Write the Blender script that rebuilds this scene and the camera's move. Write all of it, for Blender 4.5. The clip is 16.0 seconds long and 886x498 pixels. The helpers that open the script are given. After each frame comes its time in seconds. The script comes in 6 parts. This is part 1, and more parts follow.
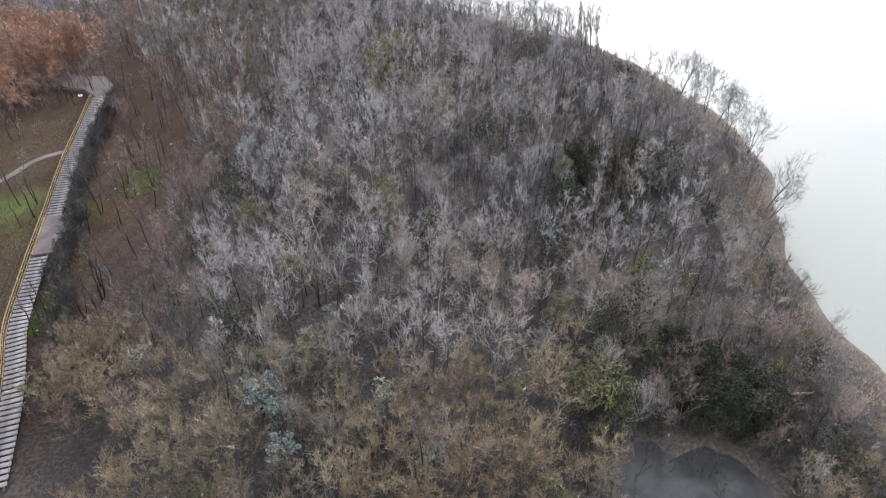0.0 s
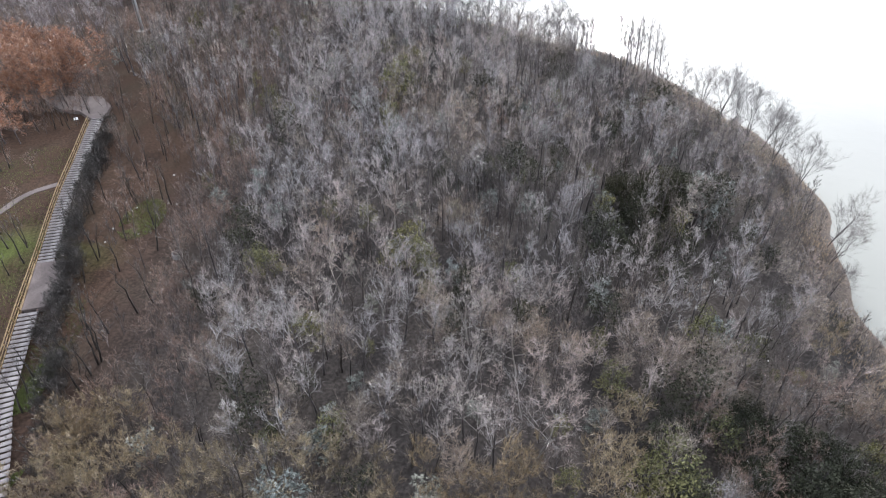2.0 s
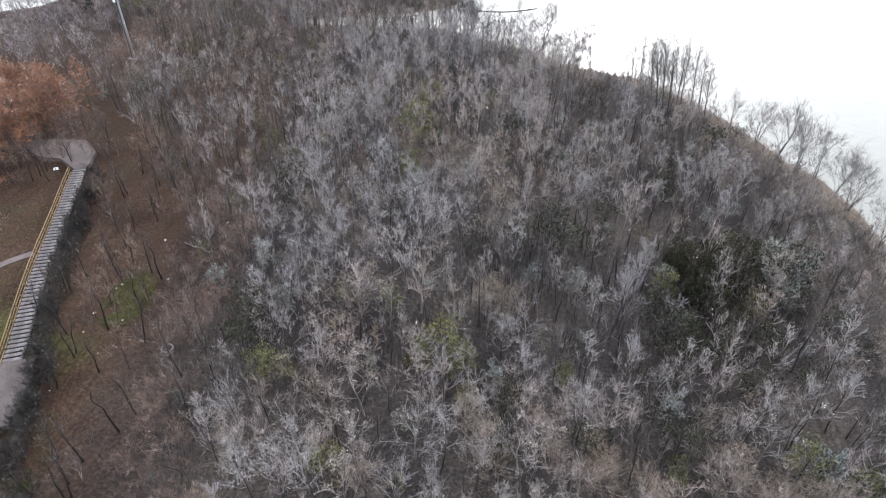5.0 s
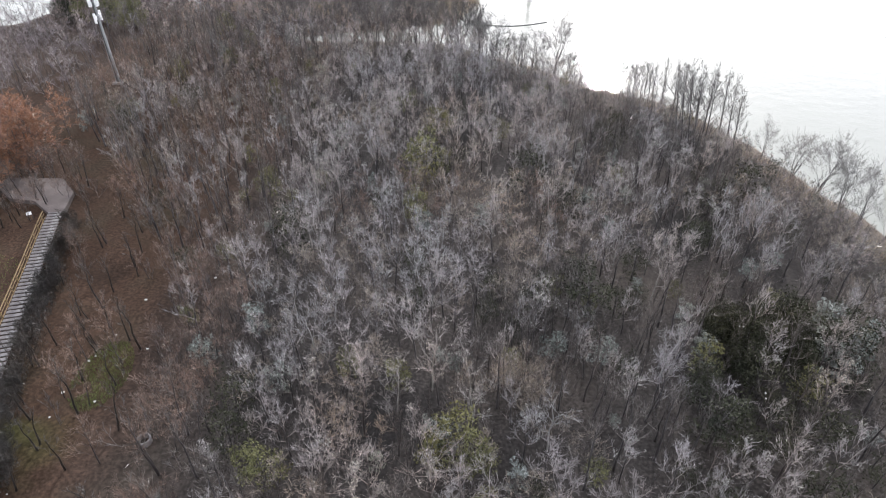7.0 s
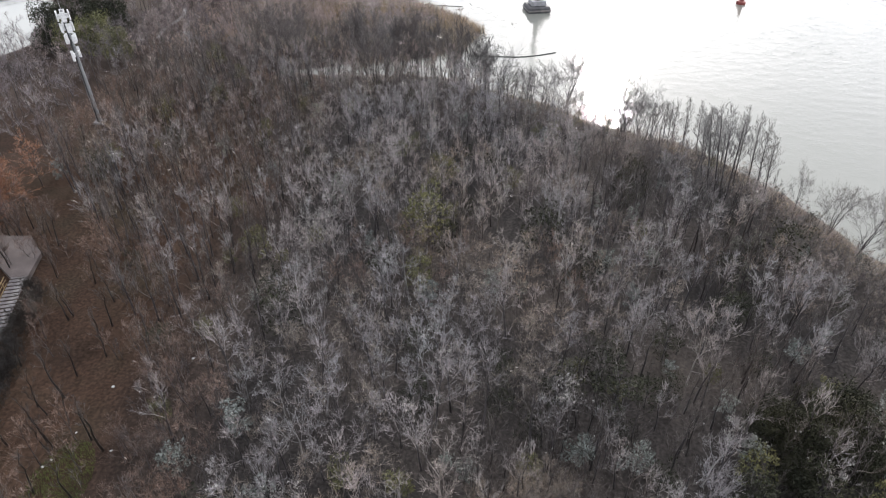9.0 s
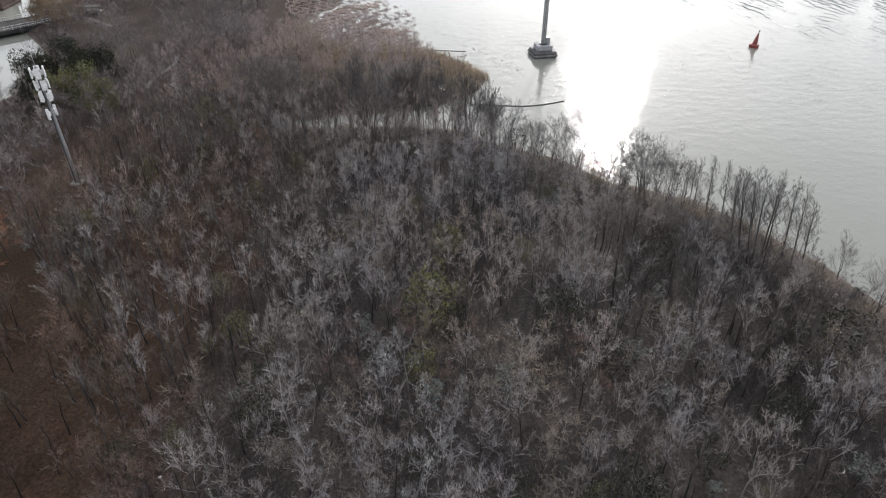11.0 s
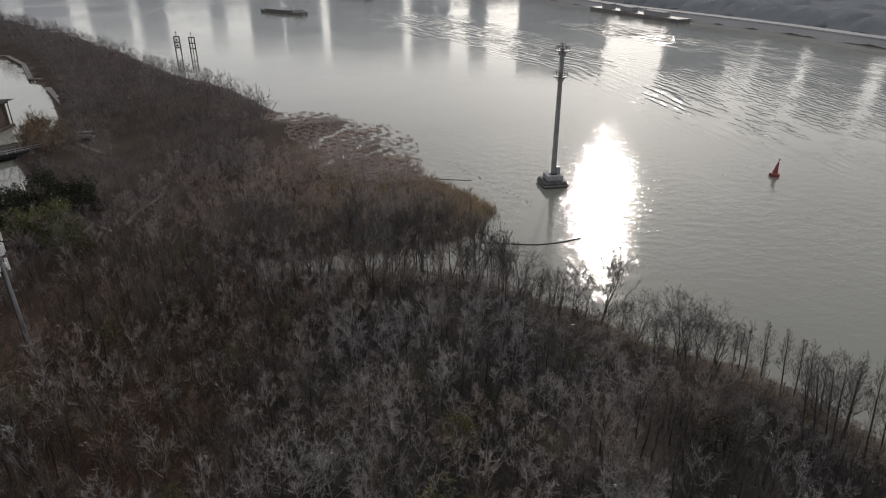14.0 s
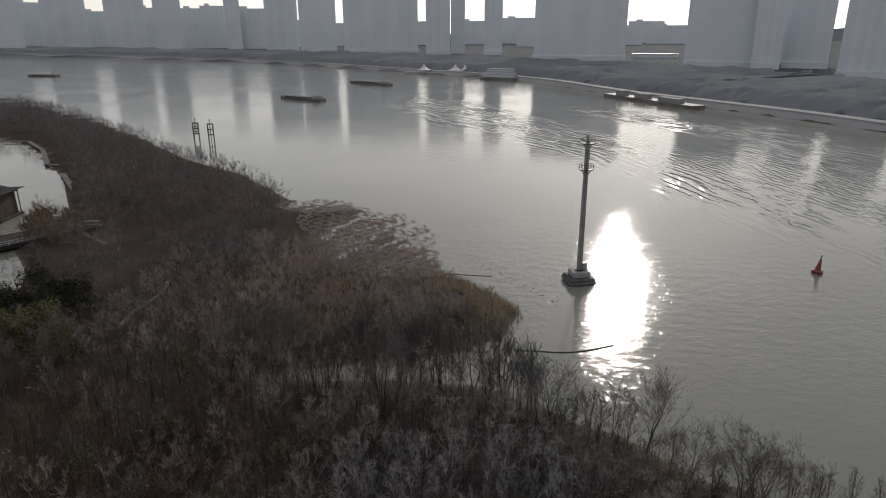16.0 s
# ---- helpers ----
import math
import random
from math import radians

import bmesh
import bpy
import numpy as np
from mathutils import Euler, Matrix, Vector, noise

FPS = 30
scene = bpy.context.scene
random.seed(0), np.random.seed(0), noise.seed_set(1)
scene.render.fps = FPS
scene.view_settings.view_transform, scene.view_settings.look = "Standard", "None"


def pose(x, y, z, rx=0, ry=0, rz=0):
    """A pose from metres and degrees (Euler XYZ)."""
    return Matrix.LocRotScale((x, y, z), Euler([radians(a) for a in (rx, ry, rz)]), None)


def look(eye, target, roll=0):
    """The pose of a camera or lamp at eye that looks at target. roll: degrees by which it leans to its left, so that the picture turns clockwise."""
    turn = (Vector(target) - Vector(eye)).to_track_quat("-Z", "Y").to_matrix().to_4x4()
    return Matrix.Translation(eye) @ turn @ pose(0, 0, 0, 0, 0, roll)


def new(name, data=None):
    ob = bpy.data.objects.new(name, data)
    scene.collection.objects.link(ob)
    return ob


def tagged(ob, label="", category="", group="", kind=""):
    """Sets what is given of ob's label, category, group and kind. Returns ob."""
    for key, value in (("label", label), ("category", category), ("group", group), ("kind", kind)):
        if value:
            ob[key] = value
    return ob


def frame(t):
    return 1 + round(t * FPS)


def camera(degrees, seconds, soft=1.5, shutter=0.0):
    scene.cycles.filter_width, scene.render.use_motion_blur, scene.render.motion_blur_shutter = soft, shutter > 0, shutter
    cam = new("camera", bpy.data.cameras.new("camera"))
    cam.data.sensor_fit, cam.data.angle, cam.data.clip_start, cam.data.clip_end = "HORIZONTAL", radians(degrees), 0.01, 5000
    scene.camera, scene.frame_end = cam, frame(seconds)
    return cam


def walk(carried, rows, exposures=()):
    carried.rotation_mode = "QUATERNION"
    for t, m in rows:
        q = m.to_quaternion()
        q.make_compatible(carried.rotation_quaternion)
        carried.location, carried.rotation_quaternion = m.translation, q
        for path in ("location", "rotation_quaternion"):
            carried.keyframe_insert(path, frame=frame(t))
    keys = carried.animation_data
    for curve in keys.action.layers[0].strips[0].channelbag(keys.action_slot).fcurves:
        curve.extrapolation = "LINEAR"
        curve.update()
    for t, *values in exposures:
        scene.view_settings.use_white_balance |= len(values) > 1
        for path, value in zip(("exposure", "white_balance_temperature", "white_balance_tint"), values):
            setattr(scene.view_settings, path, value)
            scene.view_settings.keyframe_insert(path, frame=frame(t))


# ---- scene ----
cam = camera(69.0, 16.0, soft=1.15)

PATH = [
    (0, (-0.225, 3.274, 49.87), (-0.247, 4.863, 48.656), 1.1),
    (0.5, (-1.253, 5.675, 49.945), (-1.274, 7.259, 48.724), 1.0),
    (1, (-2.242, 8.182, 49.978), (-2.263, 9.764, 48.754), 1.1),
    (1.5, (-3.125, 10.667, 49.98), (-3.148, 12.249, 48.756), 0.9),
    (2, (-4.064, 13.086, 49.986), (-4.088, 14.668, 48.762), 1.0),
    (2.5, (-5.022, 15.742, 50.036), (-5.045, 17.322, 48.811), 0.9),
    (3, (-5.886, 18.166, 50.155), (-5.908, 19.746, 48.929), 0.9),
    (3.5, (-6.667, 20.672, 50.203), (-6.689, 22.252, 48.977), 0.9),
    (4, (-7.268, 23.189, 50.25), (-7.292, 24.769, 49.023), 0.8),
    (4.2, (-7.425, 24.054, 50.25), (-7.45, 25.633, 49.023), 0.8),
    (6.3, (-8.949, 35.148, 50.902), (-8.983, 36.718, 49.662), 0.3),
    (6.5, (-9.104, 36.121, 50.891), (-9.137, 37.691, 49.653), 0.3),
    (7, (-9.408, 38.552, 50.905), (-9.44, 40.123, 49.667), 0.3),
    (7.5, (-9.641, 41.243, 50.815), (-9.675, 42.815, 49.58), 0.2),
    (8, (-9.921, 43.852, 50.929), (-9.953, 45.426, 49.696), 0.2),
    (8.5, (-10.166, 46.46, 51.018), (-10.197, 48.041, 49.793), 0.2),
    (9, (-10.294, 49.102, 50.97), (-10.328, 50.696, 49.763), 0.2),
    (9.2, (-10.411, 50.162, 50.912), (-10.444, 51.762, 49.713), 0.0),
    (11.3, (-10.964, 60.961, 50.805), (-11.006, 62.62, 49.687), -0.2),
    (11.5, (-10.988, 61.918, 50.768), (-11.03, 63.584, 49.662), -0.3),
    (12, (-11.163, 64.605, 50.892), (-11.206, 66.293, 49.819), -0.3),
    (12.5, (-11.351, 67.329, 51.019), (-11.395, 69.048, 49.997), -0.2),
    (13, (-11.581, 70.063, 51.234), (-11.624, 71.811, 50.263), -0.3),
    (13.5, (-11.955, 72.793, 51.469), (-11.996, 74.57, 50.552), -0.2),
    (14, (-12.231, 75.473, 51.589), (-12.275, 77.276, 50.726), -0.1),
    (14.5, (-12.462, 78.319, 51.659), (-12.51, 80.149, 50.853), -0.2),
    (15, (-12.947, 81.175, 51.795), (-13.005, 83.028, 51.044), -0.3),
    (15.5, (-13.241, 83.637, 51.934), (-13.312, 85.512, 51.243), -0.2),
    (16, (-13.556, 86.126, 51.995), (-13.644, 88.018, 51.355), -0.2),
]
walk(cam, [(t, look(eye, target, roll)) for t, eye, target, roll in PATH], exposures=[(0, 2.04, 6130, 13), (4, 2.06, 6130, 13), (7, 1.95, 6300, 13), (9, 1.54, 6380, 13), (11.5, 0.86, 6420, 11), (12.5, 0.4, 6600, 11), (14.5, -0.1, 6750, 12), (16, -0.28, 6750, 12)])

# ---- world, sun, exposure ----
SUN_AZ, SUN_EL = 13.5, 22.0          # degrees from +y towards +x, degrees above the horizon
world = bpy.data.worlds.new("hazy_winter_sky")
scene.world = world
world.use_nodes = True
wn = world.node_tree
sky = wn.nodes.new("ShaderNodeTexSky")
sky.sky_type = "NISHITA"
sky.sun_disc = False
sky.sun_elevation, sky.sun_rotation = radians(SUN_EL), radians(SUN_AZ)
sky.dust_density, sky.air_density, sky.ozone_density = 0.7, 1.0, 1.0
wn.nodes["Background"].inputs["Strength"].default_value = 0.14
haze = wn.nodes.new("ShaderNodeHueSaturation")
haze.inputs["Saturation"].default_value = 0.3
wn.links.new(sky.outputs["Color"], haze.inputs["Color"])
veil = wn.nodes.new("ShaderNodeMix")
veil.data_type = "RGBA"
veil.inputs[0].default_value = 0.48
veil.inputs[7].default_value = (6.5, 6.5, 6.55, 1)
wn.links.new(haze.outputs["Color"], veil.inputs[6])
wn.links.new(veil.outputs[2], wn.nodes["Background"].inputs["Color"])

sun = new("sun", bpy.data.lights.new("sun", "SUN"))
sun.data.energy, sun.data.angle, sun.data.color = 1.7, radians(1.0), (1.0, 0.96, 0.9)
_az, _el = radians(SUN_AZ), radians(SUN_EL)
SUN_WAY = Vector((math.sin(_az) * math.cos(_el), math.cos(_az) * math.cos(_el), math.sin(_el)))
sun.matrix_world = look(SUN_WAY * 300, (0, 0, 0))

# ---- materials ----
def material(name, rough=0.8, metal=0.0, spec=0.3):
    m = bpy.data.materials.new(name)
    m.use_nodes = True
    b = m.node_tree.nodes["Principled BSDF"]
    b.inputs["Roughness"].default_value = rough
    b.inputs["Metallic"].default_value = metal
    b.inputs["Specular IOR Level"].default_value = spec
    return m, m.node_tree, b


def ramp_noise(nt, scale, stops, detail=4.0, coord="Object", stretch=None):
    """A colour ramp over noise at a real size; stops are (place, rgb)."""
    tc = nt.nodes.new("ShaderNodeNewGeometry") if coord == "World" else nt.nodes.new("ShaderNodeTexCoord")
    out = tc.outputs["Position"] if coord == "World" else tc.outputs[coord]
    n = nt.nodes.new("ShaderNodeTexNoise")
    n.inputs["Scale"].default_value, n.inputs["Detail"].default_value = scale, detail
    if stretch:
        mp = nt.nodes.new("ShaderNodeMapping")
        mp.inputs["Scale"].default_value = stretch
        nt.links.new(out, mp.inputs["Vector"])
        out = mp.outputs["Vector"]
    nt.links.new(out, n.inputs["Vector"])
    r = nt.nodes.new("ShaderNodeValToRGB")
    while len(r.color_ramp.elements) < len(stops):
        r.color_ramp.elements.new(0.5)
    for e, (p, c) in zip(r.color_ramp.elements, stops):
        e.position, e.color = p, (*c, 1)
    nt.links.new(n.outputs["Fac"], r.inputs["Fac"])
    return r.outputs["Color"], n.outputs["Fac"]


def mixed(nt, a, b, fac, mode="MIX"):
    m = nt.nodes.new("ShaderNodeMix")
    m.data_type, m.blend_type = "RGBA", mode
    for sock, v in ((m.inputs[6], a), (m.inputs[7], b), (m.inputs[0], fac)):
        if isinstance(v, (int, float)):
            sock.default_value = v
        elif isinstance(v, tuple):
            sock.default_value = (*v, 1)
        else:
            nt.links.new(v, sock)
    return m.outputs[2]


def bump(nt, b, height, strength, distance):
    n = nt.nodes.new("ShaderNodeBump")
    n.inputs["Strength"].default_value, n.inputs["Distance"].default_value = strength, distance
    nt.links.new(height, n.inputs["Height"])
    nt.links.new(n.outputs["Normal"], b.inputs["Normal"])


def two_scale(name, dark, mid, light, coarse, fine, rough=0.85, metal=0.0, spec=0.25, relief=0.3, depth=0.02, coord="Object", grain_low=0.6):
    """Colour that varies at a coarse and a fine scale, with relief at the fine one."""
    m, nt, b = material(name, rough, metal, spec)
    big, _ = ramp_noise(nt, coarse, [(0.3, dark), (0.5, mid), (0.72, light)], 3, coord)
    grain, f = ramp_noise(nt, fine, [(0.3, (grain_low,) * 3), (0.7, (1.0, 1.0, 1.0))], 5, coord)
    nt.links.new(mixed(nt, big, grain, 0.8, "MULTIPLY"), b.inputs["Base Color"])
    if relief:
        bump(nt, b, f, relief, depth)
    return m


def bark(name, dark, light, spread=0.18, gloss=0.5, rough=0.36):
    """Twigs and bark: tone changes from plant to plant by place, and along each stem; smooth young bark shines a little."""
    m, nt, b = material(name, rough, 0, gloss)
    mid = tuple(0.5 * (p + q) for p, q in zip(dark, light))
    big, _ = ramp_noise(nt, spread, [(0.3, dark), (0.5, mid), (0.7, light)], 3, "World")
    hue, _ = ramp_noise(nt, 0.07, [(0.36, (1.08, 0.99, 0.9)), (0.5, (1.0, 1.0, 1.0)), (0.64, (0.93, 0.965, 1.0))], 3, "World")
    small, _ = ramp_noise(nt, 2.5, [(0.3, (0.72, 0.7, 0.68)), (0.7, (1.05, 1.05, 1.05))], 3, "World")
    isl = nt.nodes.new("ShaderNodeNewGeometry")
    r = nt.nodes.new("ShaderNodeValToRGB")
    r.color_ramp.elements[0].color, r.color_ramp.elements[1].color = (0.6, 0.59, 0.58, 1), (1.25, 1.25, 1.25, 1)
    nt.links.new(isl.outputs["Random Per Island"], r.inputs["Fac"])
    c = mixed(nt, mixed(nt, mixed(nt, big, hue, 1.0, "MULTIPLY"), small, 0.8, "MULTIPLY"), r.outputs["Color"], 0.9, "MULTIPLY")
    nt.links.new(c, b.inputs["Base Color"])
    return m


MAT = {}
MAT["trunk"] = bark("dark_bark", (0.0252, 0.023, 0.0246), (0.0727, 0.067, 0.0694))
MAT["grey_twig"] = bark("grey_twigs", (0.164, 0.152, 0.156), (0.34, 0.323, 0.33))
MAT["pale_twig"] = bark("pale_twigs", (0.168, 0.161, 0.166), (0.312, 0.303, 0.312))
MAT["pale_branch"] = bark("pale_branches", (0.185, 0.18, 0.182), (0.365, 0.36, 0.368))
MAT["tan_branch"] = bark("tan_branches", (0.184, 0.162, 0.157), (0.359, 0.325, 0.32))
MAT["pale_trunk"] = bark("pale_bark", (0.144, 0.135, 0.131), (0.324, 0.315, 0.306))
MAT["under_twig"] = bark("undergrowth_twigs", (0.0514, 0.0452, 0.0454), (0.109, 0.0972, 0.0979))
MAT["spit_twig"] = bark("spit_bush_twigs", (0.266, 0.227, 0.218), (0.459, 0.395, 0.382), 0.08, 0.2, 0.65)
MAT["soft_grey_twig"] = bark("soft_grey_twigs", (0.185, 0.172, 0.18), (0.337, 0.32, 0.33))
MAT["soft_brown_twig"] = bark("soft_brown_twigs", (0.213, 0.191, 0.194), (0.356, 0.326, 0.334))
MAT["far_twig"] = bark("dark_brown_twigs", (0.108, 0.0943, 0.101), (0.203, 0.179, 0.189), 0.06, 0.2, 0.65)
MAT["bank_twig"] = bark("bank_tree_twigs", (0.0621, 0.0539, 0.0539), (0.124, 0.113, 0.113))
MAT["brown_twig"] = bark("brown_twigs", (0.177, 0.147, 0.139), (0.367, 0.321, 0.312))
MAT["russet_twig"] = bark("russet_twigs", (0.089, 0.0569, 0.0444), (0.189, 0.128, 0.102), 0.12)
MAT["dark_twig"] = bark("dark_twigs", (0.0436, 0.0375, 0.0377), (0.102, 0.09, 0.084))
MAT["gold_twig"] = bark("golden_brown_twigs", (0.128, 0.0998, 0.0606), (0.251, 0.203, 0.128))
MAT["rust_twig"] = bark("rusty_needles", (0.17, 0.075, 0.038), (0.3, 0.142, 0.075))
MAT["hedge_twig"] = bark("blackish_hedge_twigs", (0.016, 0.0145, 0.014), (0.046, 0.042, 0.039))
MAT["evergreen"] = bark("dark_green_leaves", (0.014, 0.0165, 0.0115), (0.044, 0.047, 0.03), 0.3, 0.12, 0.75)
MAT["olive"] = bark("olive_leaves", (0.072, 0.076, 0.036), (0.152, 0.152, 0.072), 0.3, 0.15, 0.7)
MAT["silver"] = bark("silver_grey_leaves", (0.1, 0.115, 0.105), (0.24, 0.26, 0.25), 0.3, 0.15, 0.7)
MAT["tuft"] = bark("pale_dry_seed_heads", (0.2, 0.2, 0.19), (0.34, 0.335, 0.32), 0.3, 0.2)
MAT["reed"] = bark("dry_reeds", (0.185, 0.149, 0.105), (0.31, 0.254, 0.185), 0.12, 0.15, 0.7)
MAT["grass"] = bark("winter_grass", (0.05, 0.07, 0.02), (0.13, 0.15, 0.05), 0.2, 0.15, 0.7)
MAT["board"] = two_scale("weathered_grey_boards", (0.1, 0.092, 0.094), (0.16, 0.15, 0.152), (0.24, 0.228, 0.23), 0.8, 9, relief=0.2)
MAT["concrete"] = two_scale("pale_concrete", (0.12, 0.11, 0.11), (0.17, 0.16, 0.16), (0.23, 0.22, 0.215), 0.35, 6, relief=0.15)
MAT["paving"] = two_scale("mauve_grey_paving", (0.08, 0.066, 0.064), (0.105, 0.088, 0.085), (0.14, 0.12, 0.114), 0.35, 6, relief=0.15)
MAT["tan_twig"] = bark("tan_dry_twigs", (0.145, 0.118, 0.0944), (0.276, 0.235, 0.201), 0.1)
MAT["willow_twig"] = bark("dry_willow_twigs", (0.134, 0.0914, 0.0548), (0.25, 0.174, 0.106), 0.1)
MAT["black_bark"] = bark("blackish_bark", (0.012, 0.011, 0.010), (0.034, 0.03, 0.028))
MAT["rail_wood"] = two_scale("yellow_timber", (0.12, 0.082, 0.042), (0.17, 0.118, 0.06), (0.23, 0.165, 0.09), 0.6, 12, 0.6)
MAT["steel"] = two_scale("painted_steel_grey", (0.20, 0.21, 0.22), (0.28, 0.29, 0.30), (0.36, 0.37, 0.38), 0.5, 8, 0.5, 0.3, 0.5, 0.05)
MAT["dark_steel"] = two_scale("dark_steel", (0.03, 0.032, 0.035), (0.055, 0.058, 0.06), (0.09, 0.09, 0.09), 0.6, 7, 0.5, 0.4, 0.5, 0.05)
MAT["white_panel"] = two_scale("white_plastic", (0.60, 0.61, 0.62), (0.70, 0.71, 0.72), (0.78, 0.79, 0.8), 0.7, 5, 0.45, 0, 0.4, 0.02)
MAT["red_paint"] = two_scale("weathered_red_paint", (0.12, 0.032, 0.03), (0.20, 0.045, 0.04), (0.27, 0.08, 0.065), 1.2, 8, 0.5, 0, 0.4, 0.1)
MAT["roof_tile"] = two_scale("dark_roof_tiles", (0.04, 0.042, 0.045), (0.07, 0.07, 0.075), (0.11, 0.11, 0.11), 0.5, 6, 0.7)
MAT["dark_wood"] = two_scale("brown_painted_timber", (0.05, 0.034, 0.03), (0.08, 0.054, 0.046), (0.12, 0.08, 0.068), 0.5, 8, 0.6)
MAT["dark_deck"] = two_scale("dark_worn_decking", (0.03, 0.029, 0.03), (0.05, 0.048, 0.048), (0.08, 0.076, 0.074), 0.4, 5, 0.95, 0, 0.1)
MAT["plaster"] = two_scale("pale_plaster", (0.42, 0.41, 0.40), (0.52, 0.51, 0.50), (0.6, 0.59, 0.58), 0.2, 3)
MAT["hull"] = two_scale("dark_hull_paint", (0.10, 0.10, 0.105), (0.14, 0.135, 0.135), (0.19, 0.175, 0.165), 0.1, 2, 0.6)
MAT["stone"] = two_scale("revetment_stone", (0.26, 0.265, 0.28), (0.3, 0.305, 0.32), (0.34, 0.345, 0.36), 0.02, 1.2, relief=0.05)
# far facades and glass: blue distance haze mixed into near-equal base colours
MAT["facade"] = two_scale("haze_pale_facade_plaster", (0.56, 0.6, 0.66), (0.58, 0.62, 0.68), (0.6, 0.64, 0.7), 0.02, 0.4, 0.9, 0, 0.1, relief=0, grain_low=0.95)
MAT["facade2"] = two_scale("haze_grey_facade_plaster", (0.54, 0.58, 0.64), (0.56, 0.6, 0.66), (0.58, 0.62, 0.68), 0.02, 0.4, 0.9, 0, 0.1, relief=0, grain_low=0.95)
MAT["window"] = two_scale("haze_pale_facade_glass", (0.49, 0.53, 0.59), (0.51, 0.55, 0.61), (0.53, 0.57, 0.63), 0.05, 0.6, 0.7, 0, 0.15, relief=0, grain_low=0.95)
MAT["litter"] = two_scale("white_litter", (0.34, 0.34, 0.33), (0.46, 0.46, 0.45), (0.56, 0.56, 0.56), 2, 9)


def ground_material():
    m, nt, b = material("leaf_litter_soil", 0.95, 0, 0.1)
    big, _ = ramp_noise(nt, 0.06, [(0.3, (0.021, 0.02, 0.0205)), (0.5, (0.037, 0.034, 0.0335)), (0.7, (0.066, 0.058, 0.053))], 4, "World")
    green, gf = ramp_noise(nt, 0.09, [(0.52, (0, 0, 0)), (0.66, (1, 1, 1))], 3, "World")
    leaf, lf = ramp_noise(nt, 3.2, [(0.35, (0.5, 0.47, 0.44)), (0.55, (0.95, 0.93, 0.9)), (0.72, (1.5, 1.4, 1.3))], 6, "World")
    sep = nt.nodes.new("ShaderNodeSeparateXYZ")
    geo = nt.nodes.new("ShaderNodeNewGeometry")
    nt.links.new(geo.outputs["Position"], sep.inputs[0])
    centre = nt.nodes.new("ShaderNodeVectorMath")
    centre.operation = "DISTANCE"
    centre.inputs[1].default_value = (-60, 66, 2)
    nt.links.new(geo.outputs["Position"], centre.inputs[0])
    west = nt.nodes.new("ShaderNodeMapRange")
    west.inputs[1].default_value, west.inputs[2].default_value, west.inputs[3].default_value, west.inputs[4].default_value = 7, 20, 0.95, 0.0
    nt.links.new(centre.outputs["Value"], west.inputs[0])
    amount = mixed(nt, (0, 0, 0), green, west.outputs[0])
    clear = nt.nodes.new("ShaderNodeMapRange")
    clear.inputs[1].default_value, clear.inputs[2].default_value, clear.inputs[3].default_value, clear.inputs[4].default_value = -30, -44, 0.0, 0.85
    nt.links.new(sep.outputs["X"], clear.inputs[0])
    litter, _ = ramp_noise(nt, 0.12, [(0.3, (0.025, 0.0145, 0.0095)), (0.5, (0.041, 0.0235, 0.0152)), (0.7, (0.032, 0.0232, 0.0145))], 4, "World")
    park = nt.nodes.new("ShaderNodeMapRange")
    park.inputs[1].default_value, park.inputs[2].default_value, park.inputs[3].default_value, park.inputs[4].default_value = 130, 175, 1.0, 0.55
    nt.links.new(sep.outputs["Y"], park.inputs[0])
    both = nt.nodes.new("ShaderNodeMath")
    both.operation = "MULTIPLY"
    nt.links.new(clear.outputs[0], both.inputs[0])
    nt.links.new(park.outputs[0], both.inputs[1])
    big = mixed(nt, big, litter, both.outputs[0])
    soil = mixed(nt, big, (0.055, 0.07, 0.02), amount)
    # far ground blends to blue-grey: distance haze put into the base colour
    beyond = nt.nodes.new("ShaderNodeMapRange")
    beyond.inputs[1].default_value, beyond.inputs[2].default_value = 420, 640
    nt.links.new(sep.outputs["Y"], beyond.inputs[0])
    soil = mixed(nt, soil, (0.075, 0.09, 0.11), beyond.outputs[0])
    wet = nt.nodes.new("ShaderNodeMapRange")
    wet.inputs[1].default_value, wet.inputs[2].default_value = 0.0, 0.7
    nt.links.new(sep.outputs["Z"], wet.inputs[0])
    shore = mixed(nt, (0.10, 0.085, 0.075), soil, wet.outputs[0])
    nt.links.new(mixed(nt, shore, leaf, 0.9, "MULTIPLY"), b.inputs["Base Color"])
    bump(nt, b, lf, 0.6, 0.08)
    return m


